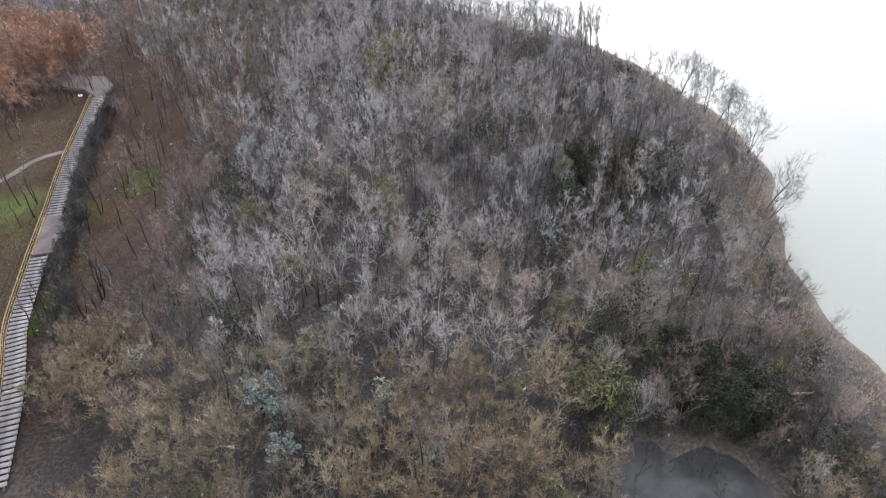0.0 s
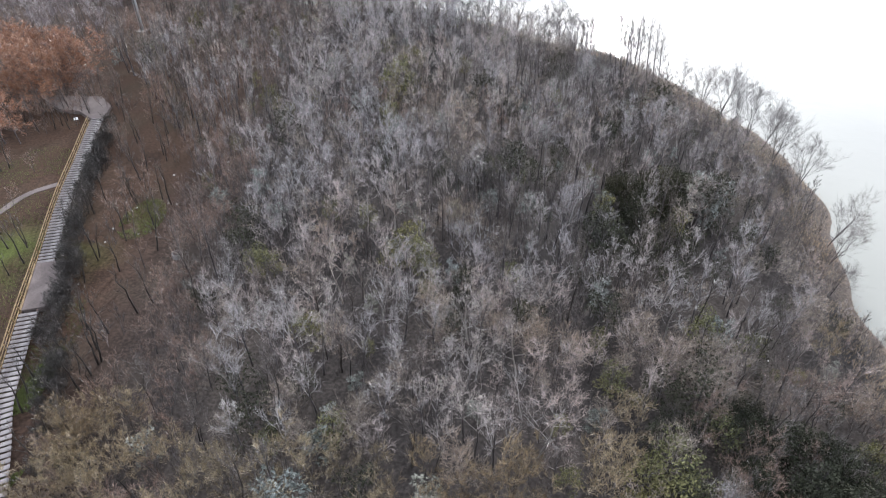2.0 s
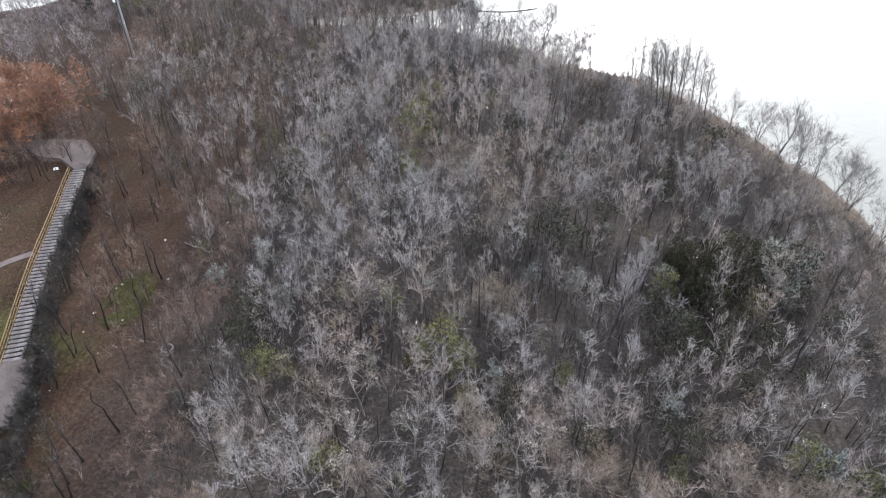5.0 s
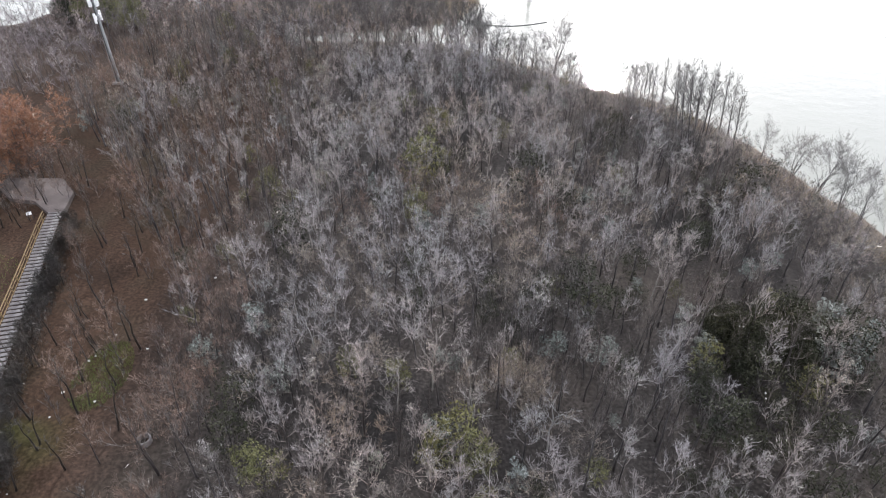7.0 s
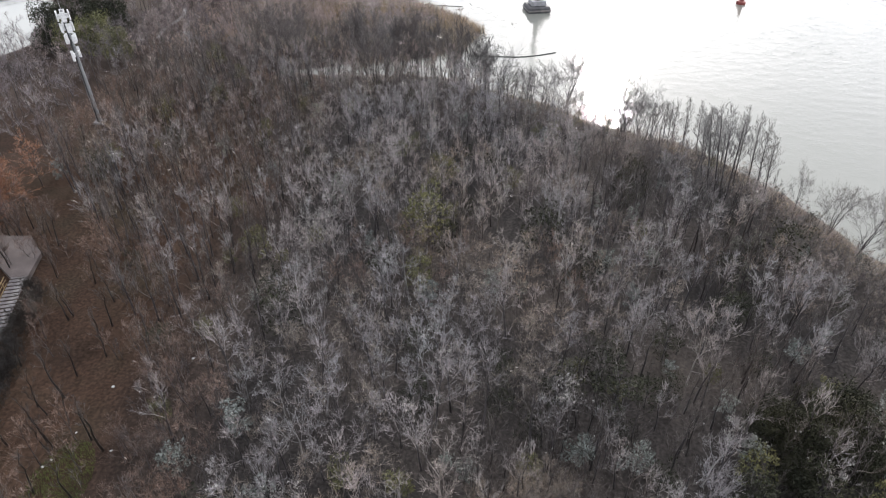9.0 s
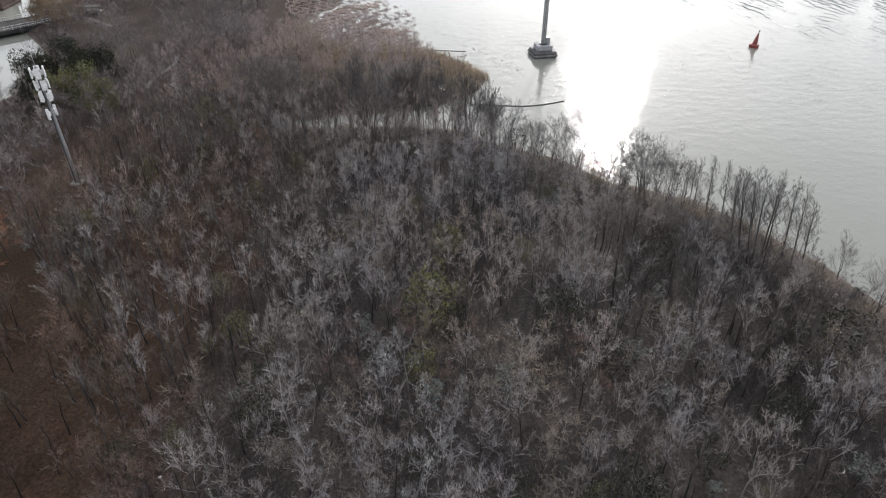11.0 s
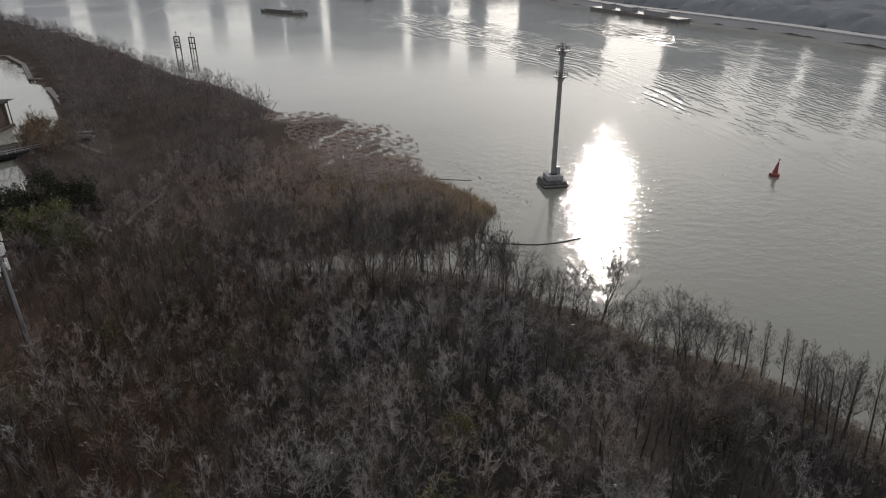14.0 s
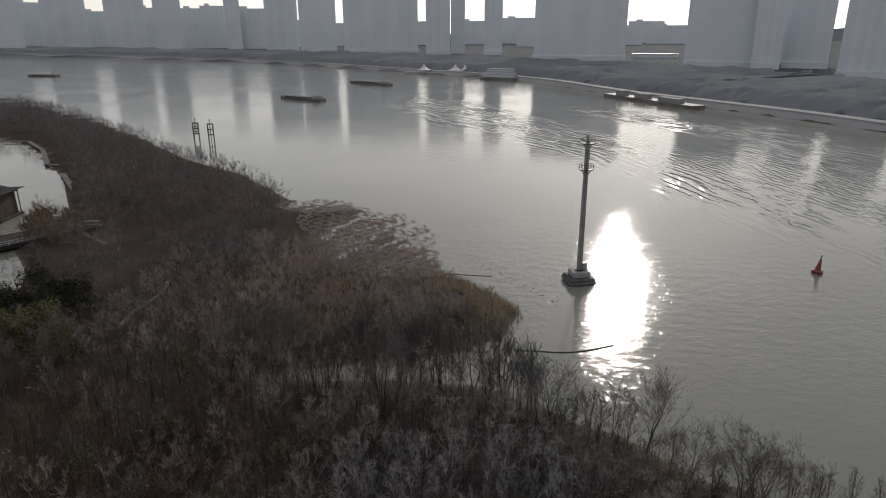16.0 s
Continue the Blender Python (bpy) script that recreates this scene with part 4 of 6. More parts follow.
# trees that lean over the shore
for k, (x, y, s) in enumerate([(37.6, 126, 0.75), (39.6, 120.1, 0.95), (41, 115.4, 1.1), (43.4, 107.9, 1.15), (45, 101, 1.05), (46, 93.9, 0.95), (44, 79.7, 0.95), (42.5, 111.5, 1.0), (44.5, 104.5, 0.95), (43, 76.5, 0.8), (20.5, 149.0, 0.8), (17.8, 148.5, 1.0), (17.4, 144.1, 1.05),
                              (13.5, 153.0, 0.75), (9.3, 157.8, 1.12), (5.4, 160.6, 0.8), (2.9, 163, 0.7), (-2.2, 165.5, 0.75), (-4.0, 166.5, 0.7), (-8.8, 168.0, 1.08), (-13, 170, 0.85), (-18, 171.5, 1.05), (-24, 172, 0.95),
                              (-31, 171, 1.05), (-37, 171, 0.9), (-44, 173, 1.0), (-50, 171, 1.0), (-21, 170, 0.9), (-28, 172.5, 1.1), (-34, 172.5, 1.0), (-40, 172.5, 1.1), (-47, 174.5, 1.1), (-15, 172, 1.0), (11.5, 155.0, 0.6), (15.8, 151, 0.65), (7.2, 159.2, 0.65), (0.5, 163.5, 0.6), (-6.3, 167, 0.65), (-11, 168.2, 0.7),
                              (22.5, 147.5, 0.75), (16.9, 129.9, 0.85), (38, 58, 0.6), (37, 50, 0.65), (35, 43, 0.6), (40, 70, 0.6)]):
    tree_thing("bank" if x < -5 else "shore", "shore_tree", k, spot(x, y, s * (0.82 if x > 36 else 1.25 if x < 0 else 1.0), rng.uniform(0, 6.28), tip=(0, (0.2 if y < 82 else 0.06) if x > 36 else 0)), "spreading bare tree at the water's edge", "tree", "trees at the water's edge")
for k, (x, y, tall) in enumerate([(-19.2, 174.0, 10.5), (-35.3, 173.0, 8.5), (-8.4, 168.8, 10.0), (-42.6, 168.3, 11.5), (-4.6, 167.5, 9.0), (-25.1, 161.5, 13.5), (-22.7, 172.8, 10.5), (-29.5, 171.5, 9.5)]):
    tree_thing("bank", "shore_tree", k + 2, spot(x, y, tall / 9.0, k * 1.3), "spreading bare tree at the water's edge", "tree", "trees at the water's edge")
# a log washed up on the bank
lx, ly = 32.7, 44.4
log = tagged(part("driftwood_log", cyl(cyl(B(), (-1.4, 0, 0.12), (0.3, 0.06, 0.13), 0.13, 0.11, 9), (0.28, 0.06, 0.13), (1.5, 0.2, 0.12), 0.11, 0.07, 9), MAT["pale_branch"], None), "pale bleached log lying on the muddy bank", "log")
log.matrix_basis = Matrix.Translation((lx, ly, gz(lx, ly) - 0.02)) @ Matrix.Rotation(0.05, 4, "Z") @ Matrix.Diagonal((1.4, 1.1, 1.1, 1))
# camphor trees behind the mast
for k, (x, y, sz, kd) in enumerate([(-97, 186, 0.85, "camphor"), (-92, 191, 0.9, "camphor"), (-86.5, 193, 0.75, "camphor"), (-85, 181, 0.95, "olive_big"), (-79.5, 177, 0.8, "olive_big"),
                                   (-90, 180, 0.8, "olive_big"), (-95, 179.5, 0.6, "camphor")]):
    tree_thing(kd, "broadleaf_evergreen", k, spot(x, y, sz, k * 1.3), "round dark green broadleaf evergreen by the pond" if kd == "camphor" else "round olive-green broadleaf evergreen by the pond", "tree", "evergreens by the pond")
for k, (x, y, sz) in enumerate([(-125, 243, 1.0), (-121.5, 239, 0.9), (-126, 236.5, 0.8), (-118, 244, 0.8), (-123.5, 241, 1.1), (-120, 235, 0.9), (-124, 237.5, 1.0), (-117, 239, 0.8), (-115, 232, 0.7), (-122, 246, 0.9)]):
    tree_thing("willow", "dry_willow", k, spot(x, y, sz * 1.25, k * 1.1), "golden-brown dry willow beside the footbridge", "tree", "dry willows by the bridge")
# single bushes and trees that stand out
for k, (x, y, sz) in enumerate([(-9.0, 71.6, 1.35), (-7.6, 69.8, 1.0), (-10.8, 70.4, 0.85), (-17.8, 58.3, 1.0), (23.6, 78.2, 0.9), (14.5, 44.5, 1.25), (12.0, 43.0, 1.0), (-6.5, 66.0, 0.7)]):
    tree_thing("olive", "olive_bush", k, spot(x, y, sz, 0.4 + 2 * k), "olive-green leafy bush among bare trees", "bush", "trees of the wood")
tree_thing("olive", "yellow_green_tree", 2, spot(-13.5, 114.6, 1.75, 1.4), "yellow-green leafy tree standing among bare ones", "tree", "trees of the wood")
for k, (x, y, sz) in enumerate([(0.6, 82.6, 1.0), (26.6, 82.4, 1.1), (-25.4, 77.8, 0.9), (-16.6, 39.8, 1.5), (-14.6, 38.6, 1.1), (-9.0, 81.0, 0.6), (29.0, 87.0, 1.2), (31.0, 83.5, 1.1), (28.0, 80.5, 0.9), (24.0, 95.0, 0.9), (-19.5, 60.5, 0.7)]):
    tree_thing("silver", "silver_bush", k, spot(x, y, sz, k * 1.9), "silvery grey leafy bush among bare trees", "bush", "trees of the wood")
# leafy crowns squeezed narrow to draw a dark upright streak
for k, (x, y, sz) in enumerate([(-2.8, 63.6, 1.0), (-3.4, 61.2, 0.9), (-2.4, 66.0, 0.8), (-3.8, 58.6, 0.75)]):
    tree_thing("evergreen", "evergreen_bush", k, spot(x, y, sz, k * 2.3) @ Matrix.Diagonal((0.5, 0.5, 1.1, 1)), "narrow dark leafy column among bare grey trees", "bush", "trees of the wood")
for k, (x, y, sz) in enumerate([(-3.3, 77.2, 1.15), (-1.4, 78.6, 0.95), (-5.4, 78.4, 0.9), (-3.0, 79.6, 0.8), (20.0, 52.0, 1.1), (16.5, 55.0, 1.2)]):
    tree_thing("tan", "tan_bush_tree", k, spot(x, y, sz, k * 1.7), LABELS["tan"], "tree", "trees of the wood")
# pale rags of plastic blown into bare trees
rag = bpy.data.meshes.new("rag")
bm = B()
bmesh.ops.create_icosphere(bm, subdivisions=2, radius=0.085)
rr = random.Random(3)
for v in bm.verts:
    v.co = Vector((v.co.x * rr.uniform(0.5, 1.3), v.co.y * rr.uniform(0.5, 1.3), v.co.z * rr.uniform(0.5, 1.4)))
bm.to_mesh(rag)
bm.free()
rag.materials.append(MAT["litter"])
for k in range(22):
    x, y = rr.uniform(-2.5, 3), rr.uniform(80, 93)
    if k > 15:
        x, y = rr.uniform(9, 22), rr.uniform(74, 86)
    t = tree_thing("dark", "dark_bare_tree", k, spot(x, y, rr.uniform(0.6, 0.85), rr.uniform(0, 6.28)), "dark bare tree with a white rag caught in its fork", "tree", "trees of the wood")
    for j in range(1 + k % 2):
        p = new("rag", rag)
        p.parent = t
        p.matrix_basis = Matrix.Translation((rr.uniform(-0.6, 0.6), rr.uniform(-0.6, 0.6), rr.uniform(5.0, 7.0))) @ Matrix.Rotation(rr.uniform(0, 3), 4, "X")
        p["label"] = "white plastic rag"

# far woods up the spit
far = []
x = -330.0
while x < -6:
    y = 120.0
    while y < 600:
        far.append((x + rng.uniform(-1.6, 1.6), y + rng.uniform(-1.6, 1.6)))
        y += 3.9
    x += 3.9
P = np.array(far)
far_rows = []
d1, d2 = signed(P, SHORE), signed(P, POND)
for (x, y), a, b in zip(far, d1, d2):
    if a < 4 or b > -5 or rng.random() < min(max((y - 190) / 420, 0.04), 0.5):
        continue
    if y < 176 and x > np.interp(y, EDGE_Y, EDGE_X):
        continue
    if y < 135 and x > -95:
        continue
    if math.hypot(x + 70.7, y - 148) < 3 or math.hypot((x + 89) / 13, (y - 185) / 11) < 1:
        continue
    if 222 < y < 300 and x > -58 - 0.12 * (y - 178):
        continue
    small = 178 < y < 300 and x > -56
    if 205 < y < 262 and x < -84 and x > -130 and rng.random() < 0.72:
        continue
    if abs(x + 77) < 3 and 186 < y < 214:
        continue
    kind = "brown_mid" if y < 168 and rng.random() < 0.3 else "spit_tree" if small or (y < 200 and x > -60 and rng.random() < 0.5) else "far" if y < 265 else "farther"
    far_rows.append((kind, rng.randrange(5), x, y, rng.uniform(0.85, 1.25) * (0.66 if a < 9 else 0.85 if a < 16 else 1.0), rng.uniform(0, 6.283)))
for k in range(26):
    x = -52 + 48 * (k + rng.random()) / 26
    y = float(np.interp(x, [-52, -37, -20, -10, -4], [173, 172, 173, 170, 166])) - rng.uniform(0, 6)
    far_rows.append(("spit_tree" if k % 3 else "brown_mid", k, x, y, rng.uniform(1.0, 1.4), rng.uniform(0, 6.283)))
for k in range(60):
    x = -12 + 37 * (k + rng.random()) / 60
    y = float(np.interp(x, [-12, -2, 7, 15, 21, 25], [170, 165, 159, 152, 147.5, 145.5])) - rng.uniform(0, 4.5)
    far_rows.append((("thicket", "dark_mid", "brown_mid")[k % 3], k, x, y, rng.uniform(0.45, 0.8) if k % 3 == 0 else rng.uniform(0.45, 0.8), rng.uniform(0, 6.283)))
for k in range(620):
    x, y = rng.uniform(-80, -5), rng.uniform(177, 238)
    if signed(np.array([[x, y]]), SHORE)[0] > 1.5 + 1.5 * math.sin(x * 0.9) and (y < 206 or x < -40) and not (y > 190 and x > -16):
        far_rows.append(("spit_bush", k, x, y, rng.uniform(0.45, 1.25), rng.uniform(0, 6.283)))
joined("far_woods", far_rows, "brown leafless woods along the river spit", "woodland")

# ---- marsh and reeds ----
def blades(name, n, region, tall, rad, mat, label, category, seed, lean=0.25, clump=0.35, gap=-0.28):
    """Upright stalks as slim points, thinned to where region(x, y) allows."""
    r = np.random.RandomState(seed)
    P = region(r, n)
    z = height(P)
    ok = (z > -0.25) & (wobble(P, clump, seed + 20) > gap)
    P, z = P[ok], z[ok]
    m = len(P)
    h = tall * r.uniform(0.5, 1.2, m)
    a = r.uniform(0, 6.283, m)
    top = np.column_stack([P[:, 0] + np.cos(a) * h * r.uniform(0, lean, m), P[:, 1] + np.sin(a) * h * r.uniform(0, lean, m), z + h])
    V = np.empty((m, 4, 3))
    for k in range(3):
        V[:, k] = np.column_stack([P[:, 0] + rad * math.cos(k * 2.094), P[:, 1] + rad * math.sin(k * 2.094), z - 0.05])
    V[:, 3] = top
    F = np.array([[0, 1, 3], [1, 2, 3], [2, 0, 3]])[None] + (np.arange(m) * 4)[:, None, None]
    return tagged(new(name, tri_mesh(name, V.reshape(-1, 3), F.reshape(-1, 3), [mat])), label, category, kind="stuff")


def blob_region(blobs):
    """Points scattered in soft ellipses of (x, y, rx, ry, weight)."""
    w = np.array([b[4] for b in blobs], float)

    def pick(r, n):
        k = r.choice(len(blobs), n, p=w / w.sum())
        c = np.array(blobs)[k]
        a, q = r.uniform(0, 6.283, n), np.sqrt(r.uniform(0, 1, n))
        return np.column_stack([c[:, 0] + np.cos(a) * q * c[:, 2], c[:, 1] + np.sin(a) * q * c[:, 3]])
    return pick


blades("reed_bed", 15000, blob_region([(-24, 201, 22, 22, 4), (-42, 204, 22, 26, 3), (-13, 204, 9, 14, 2), (-50, 190, 12, 8, 1)  ]),
       1.9, 0.045, MAT["reed"], "tall dry brown reeds on the spit", "reeds", 4)
blades("marsh_stubble", 42000, blob_region([(-37, 244, 14, 24, 3), (-48, 265, 16, 18, 2), (-62, 280, 14, 9, 1), (-28, 228, 10, 12, 2)]),
       0.45, 0.08, MAT["spit_twig"], "broken brown reed stubble in shallow water", "reeds", 5, 0.6, 1.6, -0.16)
blades("shore_grass", 9000, lambda r, n: np.column_stack([np.interp(q := r.uniform(40, 165, n), [48, 60, 78, 98, 114, 127, 137, 149, 161, 167], [41, 39, 42, 46, 42, 36, 31, 18, 4, -4]) + r.normal(0, 1.8, n), q]),
       0.5, 0.03, MAT["reed"], "short dry grass along the river bank", "grass", 6)
blades("winter_lawn", 26000, blob_region([(-43.0, 52, 1.1, 5.5, 3), (-40.2, 45.0, 1.1, 4, 2), (-57, 62, 8, 18, 3), (-64, 82, 8, 16, 2), (-43.6, 79.8, 2.6, 4.5, 1.5), (-45, 57, 3, 8, 1)]),
       0.28, 0.03, MAT["grass"], "thin green winter grass beside the boardwalk", "grass", 7)

# ---- boardwalk ----
DECK = 2.45


def along(pts, s):
    """Place and direction at s metres along a polyline."""
    for (x0, y0), (x1, y1) in zip(pts, pts[1:]):
        L = math.hypot(x1 - x0, y1 - y0)
        if s <= L or (x1, y1) == pts[-1]:
            f = s / L
            return x0 + (x1 - x0) * f, y0 + (y1 - y0) * f, math.atan2(y1 - y0, x1 - x0)
        s -= L


def smooth(pts, rounds=3):
    for _ in range(rounds):
        out = [pts[0]]
        for (x0, y0), (x1, y1) in zip(pts, pts[1:]):
            out += [(0.75 * x0 + 0.25 * x1, 0.75 * y0 + 0.25 * y1), (0.25 * x0 + 0.75 * x1, 0.25 * y0 + 0.75 * y1)]
        pts = out + [pts[-1]]
    return pts


TRAIL = smooth(WALK)
TRAIL_LEN = sum(math.dist(a, b) for a, b in zip(TRAIL, TRAIL[1:]))
PAD_AT = (-48.9, 66.3)
boardwalk = empty("boardwalk", Matrix(), "raised boardwalk of weathered grey boards with a yellow timber rail", "boardwalk", kind="structure")
bm = B()
s = 0.4
while s < TRAIL_LEN:
    x, y, a = along(TRAIL, s)
    m = Matrix.Translation((x, y, DECK)) @ Matrix.Rotation(a, 4, "Z")
    for side in (-0.75, 0.75):
        box(bm, -0.9, 0.9, side - 0.06, side + 0.06, -0.24, -0.072, m=m)
    s += 1.75
part("bearer", bm, MAT["dark_wood"], boardwalk)
s, post_k = 0.6, 0
post_me = bpy.data.meshes.new("post")
bm = box(B(), -0.06, 0.06, -0.06, 0.06, -0.9, 1.0, 0.015)
bm.to_mesh(post_me)
bm.free()
post_me.materials.append(MAT["rail_wood"])
while s < TRAIL_LEN - 1:
    x, y, a = along(TRAIL, s)
    p = new("post", post_me)
    p.parent = boardwalk
    p.matrix_basis = Matrix.Translation((x - 1.0 * math.sin(a) * 1, y + 1.0 * math.cos(a), DECK)) @ Matrix.Rotation(a, 4, "Z")
    s += 2.0
for zz, w in ((0.98, 0.05), (0.55, 0.03), (0.06, 0.04)):
    bm = B()
    s = 0.6
    while s < TRAIL_LEN - 2:
        x, y, a = along(TRAIL, s)
        x1, y1, a1 = along(TRAIL, s + 1.0)
        p0 = Vector((x - 1.0 * math.sin(a), y + 1.0 * math.cos(a), DECK + zz))
        p1 = Vector((x1 - 1.0 * math.sin(a1), y1 + 1.0 * math.cos(a1), DECK + zz))
        mid, d = (p0 + p1) / 2, p1 - p0
        box(bm, -d.length / 2 - 0.02, d.length / 2 + 0.02, -w, w, -0.03, 0.03, m=Matrix.Translation(mid) @ Matrix.Rotation(math.atan2(d.y, d.x), 4, "Z"))
        s += 1.0
    part("rail", bm, MAT["rail_wood"], boardwalk, "yellow timber rail")
# landing and the paved place at its end
landing = empty("landing", Matrix.Translation((PAD_AT[0], PAD_AT[1], DECK)) @ Matrix.Rotation(radians(18), 4, "Z"), "pale concrete landing set into the boardwalk", "landing", kind="structure")
part("slab", box(B(), -1.75, 1.45, -4.1, 4.1, -0.6, 0.09, 0.03), MAT["paving"], landing)
part("kerb", box(B(), -1.91, -1.753, -4.1, 4.1, -0.6, 0.2, 0.02), MAT["rail_wood"], landing)
bm = B()
R = [(-60.4, 106.5), (-62.4, 106.3), (-65.4, 108.8), (-69, 109.3), (-73, 112.5), (-72, 114.5), (-64.3, 114.5), (-61.2, 111)]
top = [bm.verts.new((x, y, DECK + 0.02)) for x, y in R]
low = [bm.verts.new((x, y, DECK - 0.9)) for x, y in R]
bm.faces.new(top[::-1])
for i in range(len(R)):
    bm.faces.new((top[i], top[i - 1], low[i - 1], low[i]))
bmesh.ops.recalc_face_normals(bm, faces=bm.faces)
tagged(part("pavement", bm, MAT["paving"], None), "dull grey paved place at the boardwalk's end", "pavement", kind="structure")
# garden path west of the boardwalk
def ribbon(name, pts, w, lift, thick, mat, label, category):
    bm = B()
    rows = []
    pts = smooth(pts, 2)
    for i, (x, y) in enumerate(pts):
        x0, y0 = pts[max(i - 1, 0)]
        x1, y1 = pts[min(i + 1, len(pts) - 1)]
        a = math.atan2(y1 - y0, x1 - x0)
        z = gz(x, y) + lift
        nx, ny = -math.sin(a) * w / 2, math.cos(a) * w / 2
        rows.append([bm.verts.new(v) for v in ((x + nx, y + ny, z), (x - nx, y - ny, z), (x - nx, y - ny, z - thick), (x + nx, y + ny, z - thick))])
    for p, q in zip(rows, rows[1:]):
        for k in range(4):
            bm.faces.new((p[k], q[k], q[(k + 1) % 4], p[(k + 1) % 4]))
    bm.faces.new(rows[0])
    bm.faces.new(rows[-1][::-1])
    bmesh.ops.recalc_face_normals(bm, faces=bm.faces)
    return tagged(part(name, bm, mat, None), label, category, kind="structure")


ribbon("path", [(-80, 60), (-67, 72), (-62.8, 79.5), (-61.6, 84.6), (-58.2, 87.4)], 1.0, 0.05, 0.3, MAT["paving"], "narrow mauve-grey garden path in the grass", "path")
ribbon("path", [(-76.5, 189), (-77.5, 196), (-76.4, 202), (-76.2, 206), (-78, 211)], 0.85, 0.12, 0.3, MAT["concrete"], "winding pale path through the woods", "path")
ribbon("path", [(-116.5, 244.6), (-111, 240), (-104.5, 235)], 1.3, 0.06, 0.3, MAT["paving"], "straight pale path across dry grass", "path")

# ---- well ring, sign and litter in the clearing ----
ring = empty("well_ring", Matrix.Translation((-36.4, 72.2, gz(-36.4, 72.2))), "open concrete well ring in the clearing", "well")
bm = B()
n = 20
rings = [[bm.verts.new((r * math.cos(k * 6.2832 / n), r * math.sin(k * 6.2832 / n), z)) for k in range(n)] for r, z in ((0.62, -0.4), (0.62, 0.55), (0.6, 0.6), (0.5, 0.6), (0.48, 0.55), (0.48, -0.35))]
for p, q in zip(rings, rings[1:]):
    for k in range(n):
        bm.faces.new((p[k], p[(k + 1) % n], q[(k + 1) % n], q[k]))
bmesh.ops.recalc_face_normals(bm, faces=bm.faces)
part("ring", bm, MAT["concrete"], ring)
part("bottom", cyl(B(), (0, 0, -0.38), (0, 0, -0.3), 0.47, n=16), MAT["hull"], ring, "dark well bottom")
sign = empty("information_board", Matrix.Translation((-64.4, 105.6, gz(-64.4, 105.6))) @ Matrix.Rotation(0.5, 4, "Z") @ Matrix.Scale(0.85, 4), "small white information board on two posts", "sign")
for sx in (-0.35, 0.35):
    part("post", cyl(B(), (sx, 0, -0.2), (sx, 0, 0.9), 0.035, n=8), MAT["dark_steel"], sign)
part("panel", box(B(), -0.36, 0.36, -0.03, 0.03, -0.24, 0.24, 0.01, Matrix.Translation((0, 0, 1.05)) @ Matrix.Rotation(radians(-50), 4, "X")), MAT["white_panel"], sign)
r = random.Random(5)
bits = []
for k in range(6):
    bm = B()
    bmesh.ops.create_icosphere(bm, subdivisions=2, radius=0.2)
    for v in bm.verts:
        v.co = Vector((v.co.x * r.uniform(0.6, 1.3), v.co.y * r.uniform(0.6, 1.3), v.co.z * r.uniform(0.2, 0.5) + 0.05))
    me = bpy.data.meshes.new("scrap")
    bm.to_mesh(me)
    bm.free()
    me.materials.append(MAT["litter"])
    bits.append(me)
for k in range(24):
    if k < 12:
        x, y = r.uniform(-47, -36), r.uniform(60, 96)
    else:
        x, y = r.uniform(20, 41), r.uniform(34, 60)
    if signed(np.array([[x, y]]), SHORE)[0] < 2:
        continue
    ob = tagged(new("litter_scrap", bits[k % 6]), "crumpled white scrap of litter on the ground", "litter", "scraps of litter")
    ob.matrix_basis = Matrix.Translation((x, y, gz(x, y) + 0.01)) @ Matrix.Rotation(r.uniform(0, 6.28), 4, "Z") @ Matrix.Scale(r.uniform(0.3, 0.8), 4)

# ---- antenna mast ----
MX, MY, MH = -70.7, 147.9, 18.8
mast = empty("antenna_mast", Matrix.Translation((MX, MY, gz(MX, MY) - 0.1)), "tall pale steel monopole carrying white antenna panels", "mast")
part("plinth", box(B(), -0.9, 0.9, -0.9, 0.9, -0.4, 0.35, 0.05), MAT["concrete"], mast)
pole = part("pole", cyl(B(), (0, 0, 0.3), (0, 0, MH), 0.42, 0.16, 14), MAT["steel"], mast)
for lev, (z, n, hgt, half, reach) in enumerate(((MH - 0.1, 4, 1.5, 0.36, 0.75), (MH - 1.9, 4, 1.4, 0.36, 0.72), (MH - 3.7, 4, 1.3, 0.34, 0.68), (MH - 6.0, 2, 1.7, 0.2, 0.85))):
    part("collar", cyl(B(), (0, 0, z - 0.75), (0, 0, z - 0.55), 0.42, n=12), MAT["steel"], mast)
    for k in range(n):
        m = Matrix.Rotation(k * 6.2832 / n + 0.5 + lev * 0.35, 4, "Z")
        part("arm", cyl(B(), (0.1, 0, z - 0.65), (reach, 0, z - 0.65), 0.06, n=6), MAT["steel"], mast, m=m)
        part("antenna_panel", box(B(), reach - 0.02, reach + 0.2, -half, half, z - hgt, z, 0.05), MAT["white_panel"], mast, "white antenna panel", m=m)
        part("radio_box", box(B(), reach - 0.34, reach - 0.06, -0.17, 0.17, z - 1.15, z - 0.5, 0.03), MAT["white_panel"], mast, m=m)
part("lightning_rod", cyl(B(), (0, 0, MH - 0.1), (0, 0, MH + 2.2), 0.04, 0.02, 6), MAT["steel"], mast)
part("cable_tray", box(B(), -0.05, 0.12, -0.48, -0.36, 0.4, MH - 1.0), MAT["dark_steel"], mast)

